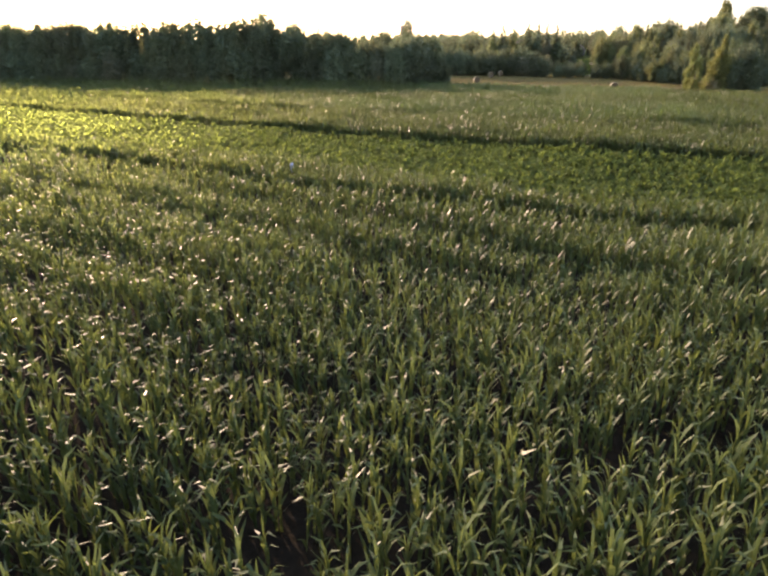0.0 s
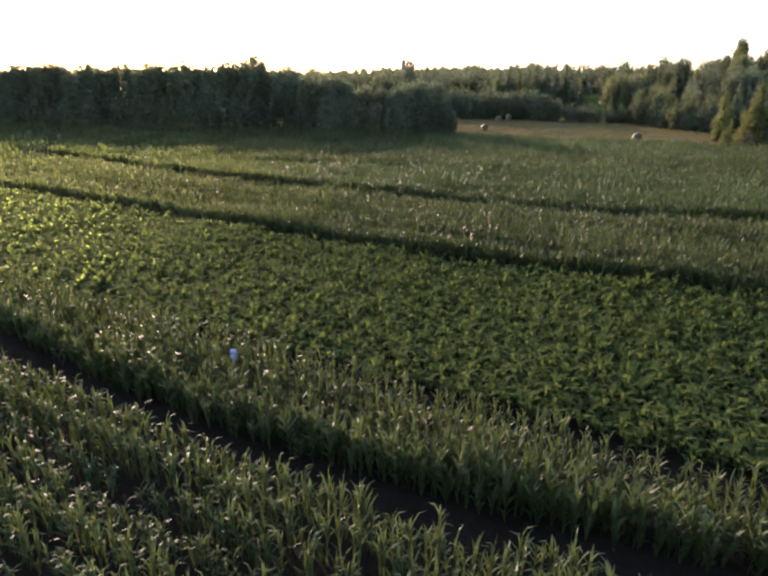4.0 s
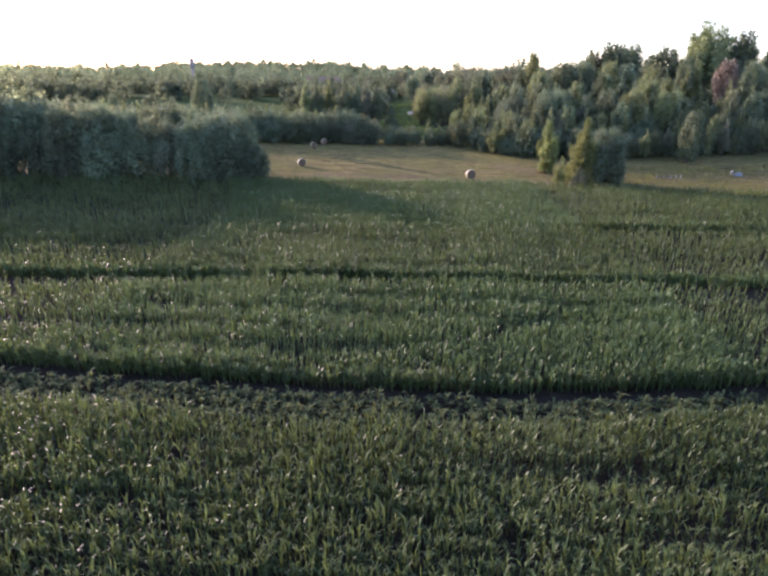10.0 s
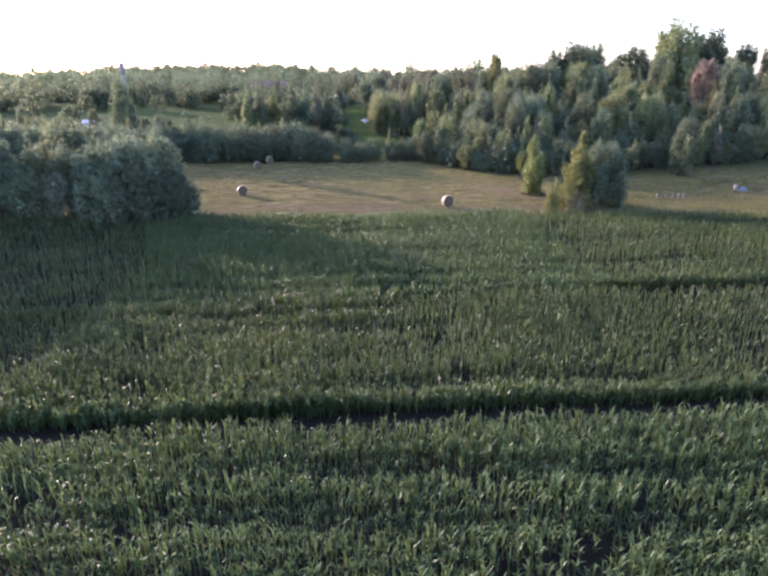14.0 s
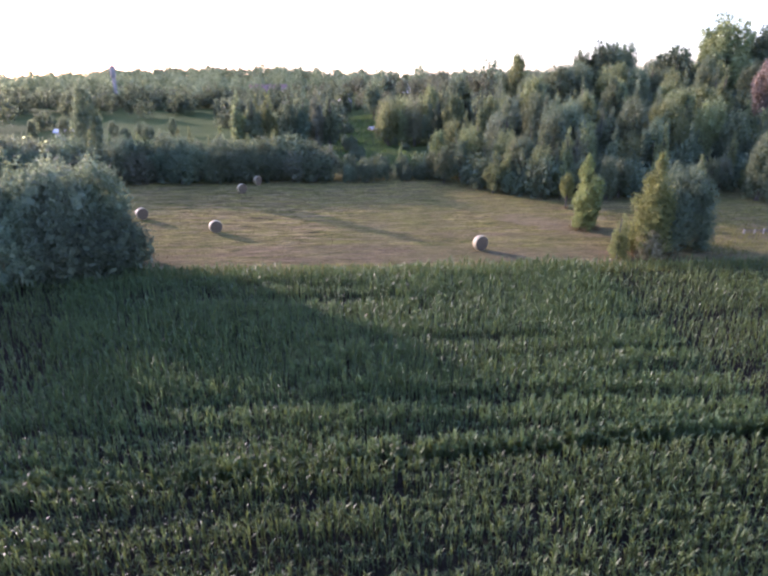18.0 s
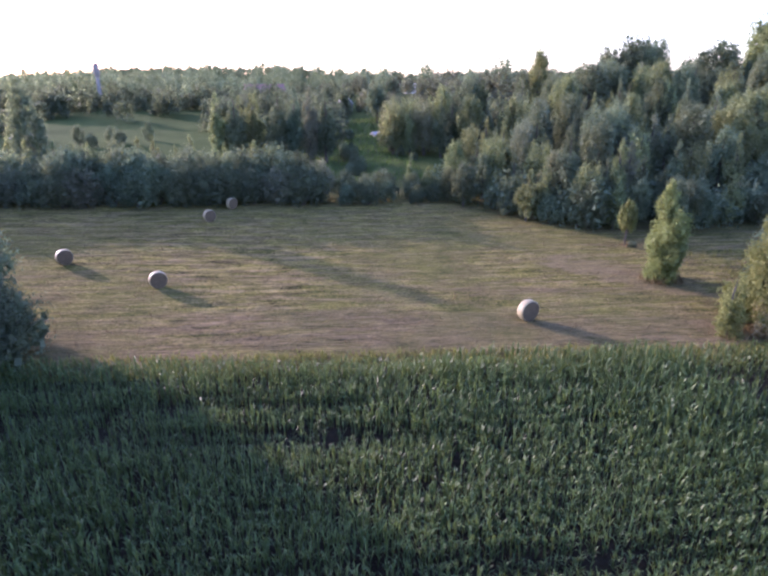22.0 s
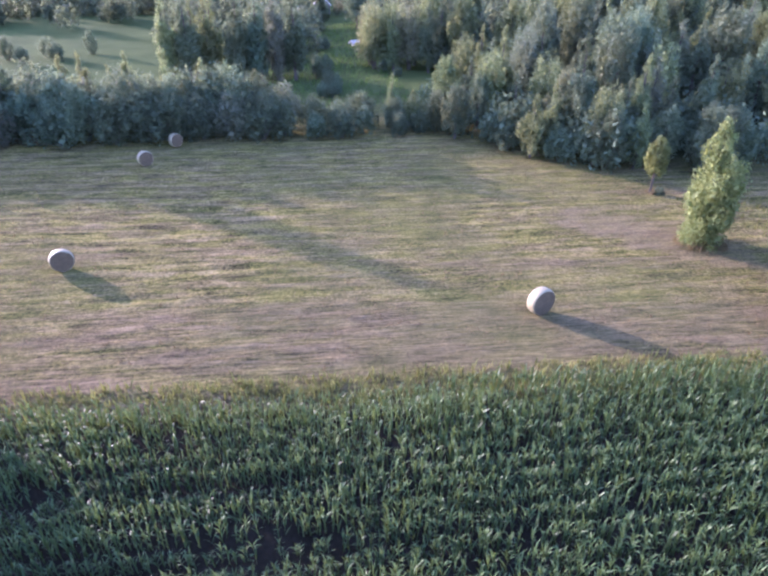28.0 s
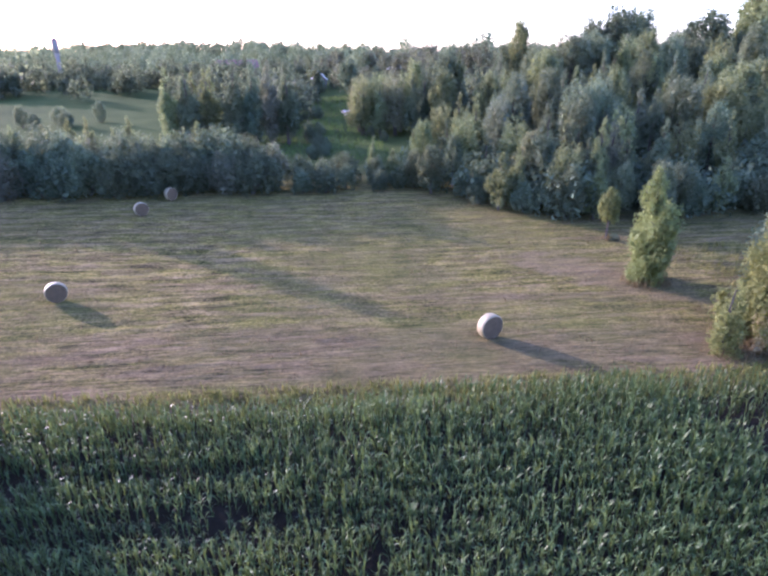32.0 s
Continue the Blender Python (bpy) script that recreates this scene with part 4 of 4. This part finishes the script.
def far_wood(name, count, x0, x1, d0, d1, label, hole=None, size=1.0, shapes=FAR):
    spots = []
    while len(spots) < count:
        x, d = rng.uniform(x0, x1), d0 + (d1 - d0) * rng.uniform() ** 1.1
        y = d / 0.955 + 74.6 - 0.31 * x
        if hole and hole(x, y):
            continue
        spots.append((x, y, size * rng.uniform(0.75, 1.2)))
    return scatter(name, spots, shapes, LEAF_GREEN if "green" in label else LEAF_SILVER, label, "woods", (0.85, 1.15))


clearing = lambda x, y: 38 < x < 64 and y < 156 and abs(x - (38.5 + (y - 105) * 0.30)) < 5.0
def village_view(x, y):
    """The open ground before the white houses on the slope."""
    f = min(1.0, max(0.0, (y - 225) / 65))
    return y > 215 and abs(x - (100 + 36 * f)) < 9


far_wood("valley_woods", 420, -130, 66, 66, 150, "scattered green trees across the valley floor", lambda x, y: clearing(x, y) or (-48 < x < 27 and y < 186 and rng.uniform() < 0.9) or (14 < x < 40 and y < 133) or y < 112 or math.dist((x, y), (60.5, 181)) < 4, 0.62, MID)
far_wood("slope_woods", 520, -200, 250, 138, 300, "pale grey woods on the valley slope", lambda x, y: clearing(x, y) or village_view(x, y), 0.8, [MID[0], MID[3], MID[4]])
far_wood("ridge_woods", 760, -420, 520, 290, 500, "dense green woods on the far ridge", None, 0.8, ROUNDED)
far_wood("skyline_woods", 760, -420, 560, 490, 545, "close dark green woods along the skyline", None, 0.55, ROUNDED)
far_wood("hill_woods", 330, 57, 240, 75, 190, "dense green woods on the hill behind the meadow", lambda x, y: clearing(x, y) or math.dist((x, y), (60.5, 183)) < 4.5, 0.55, [MID[0], MID[1], MID[3]])

# ---- hay bales ----
def build_bale(name):
    """A round bale on its side: wrapped barrel and two coiled ends. Its axis lies along local y."""
    root = new(name)
    rad, half, seg = 0.56, 0.22, 40
    bm = bmesh.new()
    prof = [(-half, rad - 0.04), (-half + 0.02, rad - 0.012), (-half + 0.06, rad), (-0.12, rad + 0.008), (0, rad + 0.010), (0.12, rad + 0.008), (half - 0.06, rad), (half - 0.02, rad - 0.012), (half, rad - 0.04)]
    rings = []
    for yy, rr in prof:
        ring = []
        for i in range(seg):
            a = 2 * math.pi * i / seg
            q = rr * (1 + 0.012 * math.sin(3 * a + yy * 2) + 0.006 * math.sin(11 * a + 5 * yy))
            zz = max(q * math.sin(a), -rad * 0.965)
            ring.append(bm.verts.new((q * math.cos(a), yy, zz + rad * 0.965)))
        rings.append(ring)
    for a, b in zip(rings, rings[1:]):
        for i in range(seg):
            bm.faces.new((a[i], b[i], b[(i + 1) % seg], a[(i + 1) % seg]))
    part("wrapped_barrel", bm, BALE_SIDE, root, "pale net-wrapped round side", True)
    for side in (-1, 1):
        bm = bmesh.new()
        rings = []
        for k in range(9):
            rr = (rad - 0.04) * (1 - k / 8.6)
            ring = []
            for i in range(seg):
                a = 2 * math.pi * i / seg
                coil = 0.014 * math.sin(2 * math.pi * (k / 2.0) + a)
                q = rr * (1 + 0.012 * math.sin(3 * a + side * half * 2))
                ring.append(bm.verts.new((q * math.cos(a), side * (half - 0.012 * k / 8 + coil * (k > 0)), max(q * math.sin(a), -rad * 0.965) + rad * 0.965)))
            rings.append(ring)
        for a, b in zip(rings, rings[1:]):
            for i in range(seg):
                f = (a[i], a[(i + 1) % seg], b[(i + 1) % seg], b[i])
                bm.faces.new(f if side < 0 else f[::-1])
        bm.faces.new(rings[-1] if side < 0 else rings[-1][::-1])
        part("coiled_end", bm, BALE_END, root, "brown coiled hay end, coloured darker as in shade", True)
    return root


bale = build_bale("hay_bale")
bale.matrix_world = pose(30.85, 69.75, z_at(30.85, 69.75), 0, 0, 4)
tagged(bale, "round hay bale lying on the mown meadow near the maize", "hay bale", "hay bales on the meadow")
for x, y, turn, lab in ((13.45, 80.6, 8, "round hay bale on the sunlit middle of the meadow"), (17.8, 94.4, 18, "round hay bale in the shade near the far hedge"),
                        (20.1, 98.0, 30, "round hay bale close under the far hedge"), (8.2, 86.5, 20, "round hay bale on the far side of the meadow")):
    tagged(copy_thing(bale, pose(x, y, z_at(x, y), 0, 0, turn) @ Matrix.Diagonal((0.88, 0.88, 0.88, 1))), lab)

# ---- sheds and houses ----
def build_house(name, x, y, turn, w, l, h, roof_h, wall_mat, roof_mat, label, windows=2):
    root = empty(name, x, y, turn, 1.0, 0.1)
    tagged(root, label, "house")
    bm = bmesh.new()
    bmesh.ops.create_cube(bm, size=1, matrix=Matrix.LocRotScale((0, 0, h / 2), None, (l, w, h)))
    g = [bm.verts.new(p) for p in ((-l / 2, -w / 2, h), (-l / 2, w / 2, h), (-l / 2, 0, h + roof_h), (l / 2, -w / 2, h), (l / 2, w / 2, h), (l / 2, 0, h + roof_h))]
    bm.faces.new((g[0], g[1], g[2]))
    bm.faces.new((g[3], g[5], g[4]))
    part("wall", bm, wall_mat, root)
    o, th = 0.35, 0.12
    bm = bmesh.new()
    for sgn in (-1, 1):
        e = (h + roof_h) - (roof_h / (w / 2)) * (w / 2 + o)
        lo = [(-l / 2 - o, sgn * (w / 2 + o), e), (l / 2 + o, sgn * (w / 2 + o), e), (l / 2 + o, 0, h + roof_h), (-l / 2 - o, 0, h + roof_h)]
        a = [bm.verts.new((p[0], p[1], p[2] + 0.02)) for p in lo]
        b = [bm.verts.new((p[0], p[1], p[2] + 0.02 + th)) for p in lo]
        bm.faces.new(a[::-1] if sgn < 0 else a)
        bm.faces.new(b if sgn < 0 else b[::-1])
        for i in range(4):
            bm.faces.new((a[i], a[(i + 1) % 4], b[(i + 1) % 4], b[i]))
    roof = part("roof", bm, roof_mat, root)
    bmesh_fix(roof)
    for i in range(windows):
        px, wh = -l / 2 + l * (i + 0.5) / windows, min(1.2, h * 0.45)
        bm = bmesh.new()
        for fx, fz, sx, sz in ((0, wh / 2, 1.0, 0.08), (0, -wh / 2, 1.0, 0.08), (-0.46, 0, 0.08, wh), (0.46, 0, 0.08, wh)):
            bmesh.ops.create_cube(bm, size=1, matrix=Matrix.LocRotScale((px + fx * 0.8, -w / 2 - 0.03, h * 0.55 + fz), None, (sx * 0.8, 0.10, sz)))
        frame_ob = part("window", bm, WOOD_GREY, root, "pale wooden window frame")
        bm = bmesh.new()
        bmesh.ops.create_cube(bm, size=1, matrix=Matrix.LocRotScale((px, -w / 2 - 0.012, h * 0.55), None, (0.70, 0.05, wh * 0.94)))
        part("pane", bm, GLASS_DARK, frame_ob, "dark window pane")
    return root


def bmesh_fix(ob):
    bm = bmesh.new()
    bm.from_mesh(ob.data)
    bmesh.ops.recalc_face_normals(bm, faces=bm.faces)
    bm.to_mesh(ob.data)
    bm.free()


build_house("white_hut", 52.1, 144.6, 15, 0.6, 1.0, 0.55, 0.2, WHITE_WALL, ROOF_GREY, "tiny white hut in the grassy clearing", 1)
build_house("pale_shed", -2.8, 147.7, -10, 1.6, 2.4, 1.0, 0.35, WHITE_WALL, ROOF_GREY, "small pale-roofed shed among trees across the valley", 1)
build_house("village_house", 60.5, 186, 72, 3.4, 5, 2.0, 1.6, WOOD_GREY, ROOF_GREY, "small grey gabled house half hidden by trees", 2)
stand("hedge", 59.0, 180.5, 2.8, "bush in front of the gabled house", "trees beside the clearing")
stand("young", 61.8, 180.0, 3.6, "young tree in front of the gabled house", "trees beside the clearing", 1.0, 1)
build_house("village_house", 128, 285, -15, 6, 11, 3.0, 2.0, WHITE_WALL, ROOF_GREY, "long white house below the wooded ridge", 4)
build_house("village_house", 142, 282, 20, 5, 7, 2.8, 2.2, WHITE_WALL, ROOF_GREY, "small white house below the wooded ridge", 3)
build_house("village_house", 50, 232, 5, 6, 12, 2.6, 2.8, WHITE_WALL, ROOF_RED, "house with a broad red roof among trees", 4)

def build_tower(name, x, y):
    """A slim water tower: pale shaft, dark drum with a low cone."""
    root = empty(name, x, y, 0, 1.0, 0.3)
    tagged(root, "slim pale water tower with a dark tank on the far slope", "tower")
    for piece, path, radii, mat, lab in (("shaft", [(0, 0, 0), (0, 0, 4), (0, 0, 7.6)], [0.62, 0.52, 0.50], WOOD_GREY, "pale weathered shaft"),
                                         ("tank", [(0, 0, 7.4), (0, 0, 7.9), (0, 0, 10.4)], [0.54, 0.80, 0.80], WOOD_GREY, "dark weathered tank"),
                                         ("cap", [(0, 0, 10.41), (0, 0, 10.5), (0, 0, 11.2)], [0.85, 0.85, 0.06], ROOF_RED, "low conical cap")):
        bm = bmesh.new()
        tube(bm, path, radii, 20)
        part(piece, bm, mat, root, lab, True)
    return root


build_tower("water_tower", 3.8, 234)

# ---- grass on the meadow ----
def meadow_spots(count, x0, x1, d0, d1, size, bands=False):
    x, d = rng.uniform(x0, x1, count), rng.uniform(d0, d1, count)
    y = d / 0.955 + 74.6 - 0.31 * x
    if bands:
        k = rng.uniform(0, 1, count) < 0.25 + 9 * swath_relief(x, y)
        x, y = x[k], y[k]
    return np.stack([x, y, np.full(len(x), size)], 1)


scatter("mown_grass", meadow_spots(28000, -8, 50, 0.6, 28, 1.0, True), TUFTS, STRAW, "short mown grass and hay stubble in swaths", "grass", (0.45, 1.1))
scatter("border_grass", meadow_spots(7500, -10, 80, -0.7, 1.3, 1.7), TUFTS, GRASS, "uncut yellowish grass along the maize border", "grass", (0.6, 1.3))
spots = np.stack([rng.normal(41.8, 1.0, 900), rng.normal(64.8, 0.7, 900), np.full(900, 1.5)], 1)
scatter("rough_grass", np.concatenate([spots, np.stack([rng.normal(42.4, 0.7, 260), rng.normal(71.9, 0.5, 260), np.full(260, 1.6)], 1),
                                       np.stack([rng.normal(45.7, 0.25, 60), rng.normal(78.2, 0.2, 60), np.full(60, 1.6)], 1)]), TUFTS, STRAW, "tall dry grass round the feet of the poplars", "grass", (0.6, 1.3))
scatter("pasture_grass", meadow_spots(5000, 46, 100, 0.5, 16, 1.8), TUFTS, GRASS, "rough grass between maize and wood", "grass", (0.6, 1.3))

yy = rng.uniform(106, 168, 4200)
scatter("clearing_grass", np.stack([34 + (yy - 105) * 0.32 + rng.uniform(-7, 9, 4200), yy, rng.uniform(1.6, 3.4, 4200)], 1), TUFTS, BEET, "rough green grass of the clearing behind the hedge", "grass", (0.6, 1.2))

# ---- odds and ends at the pasture's edge ----
def build_fence(name, x, y, turn):
    """The rest of a rail fence: pale posts and two dark rails."""
    root = empty(name, x, y, turn)
    tagged(root, "remains of a low fence with pale posts and dark rails", "fence")
    for k, px in enumerate((-1.5, -0.5, 0.35, 1.0, 1.6)):
        bm = bmesh.new()
        h = (0.48, 0.38, 0.42, 0.5, 0.45)[k]
        tube(bm, [(px, 0, -0.1), (px + 0.01, 0.01, h * 0.6), (px + (0.02, -0.03, 0.01, 0.04, -0.02)[k], 0.02, h)], [0.075, 0.07, 0.06], 8)
        part("post", bm, WOOD_GREY, root, "pale weathered post")
    for zz in (0.16, 0.32):
        bm = bmesh.new()
        tube(bm, [(-1.55, 0.06, zz), (0, 0.07, zz - 0.03), (1.65, 0.06, zz + 0.02)], [0.03, 0.035, 0.03], 6)
        part("rail", bm, BARK, root)
    return root


def build_tarp(name, x, y, turn):
    """A pile under a blue sheet, a pale sack leaning on it."""
    root = empty(name, x, y, turn)
    tagged(root, "small pile under a blue sheet beside a pale sack", "tarpaulin")
    n, m = 14, 10
    vs, qs = [], []
    for j in range(m + 1):
        for i in range(n + 1):
            u, v = 2 * i / n - 1, 2 * j / m - 1
            hgt = 0.62 * max(0.0, (1 - abs(u) ** 3.2) * (1 - abs(v) ** 3.0)) + 0.04 * math.sin(5 * u + 3 * v) * (1 - u * u) + 0.012
            vs.append((u * 0.5, v * 0.36, hgt * 0.75))
    for j in range(m):
        for i in range(n):
            a = j * (n + 1) + i
            qs.append((a, a + 1, a + n + 2, a + n + 1))
    mesh_object("sheet", vs, qs, BLUE_SHEET, root, True)
    bm = bmesh.new()
    tube(bm, [(-0.72, -0.1, -0.02), (-0.72, -0.1, 0.15), (-0.70, -0.08, 0.5), (-0.69, -0.07, 0.72)], [0.17, 0.2, 0.17, 0.07], 10)
    part("sack", bm, WOOD_GREY, root, "pale sack", True)
    return root


def build_marker(name, x, y):
    """An upturned plastic bottle on a stick among the maize."""
    root = empty(name, x, y, 25, 1.0, 0.3)
    tagged(root, "pale blue plastic bottle upturned on a stick in the maize", "marker")
    bm = bmesh.new()
    tube(bm, [(0, 0, -0.15), (0.01, 0, 0.5), (0.015, 0.005, 1.02)], [0.014, 0.013, 0.011], 6)
    part("stick", bm, WOOD_GREY, root, "thin weathered stick")
    bm = bmesh.new()
    tube(bm, [(0.01, 0, 0.82), (0.01, 0, 0.87), (0.012, 0, 0.93), (0.013, 0, 0.98), (0.015, 0.005, 1.12), (0.015, 0.005, 1.17), (0.015, 0.005, 1.185)],
         [0.026, 0.028, 0.07, 0.085, 0.085, 0.078, 0.05], 12)
    part("bottle", bm, BLUE_PLASTIC, root, "pale blue plastic bottle", True)
    return root


build_marker("bottle_marker", -3.42, 8.5)
build_fence("fence", 55.5, 65.8, -14)
build_tarp("tarpaulin_pile", 66.0, 65.2, -50)

# ---- the plan's unit to metres ----
for ob in [o for o in scene.objects if o.parent is None and o.type in ("MESH", "EMPTY")]:
    ob.matrix_basis = Matrix.Scale(PLAN, 4) @ ob.matrix_basis
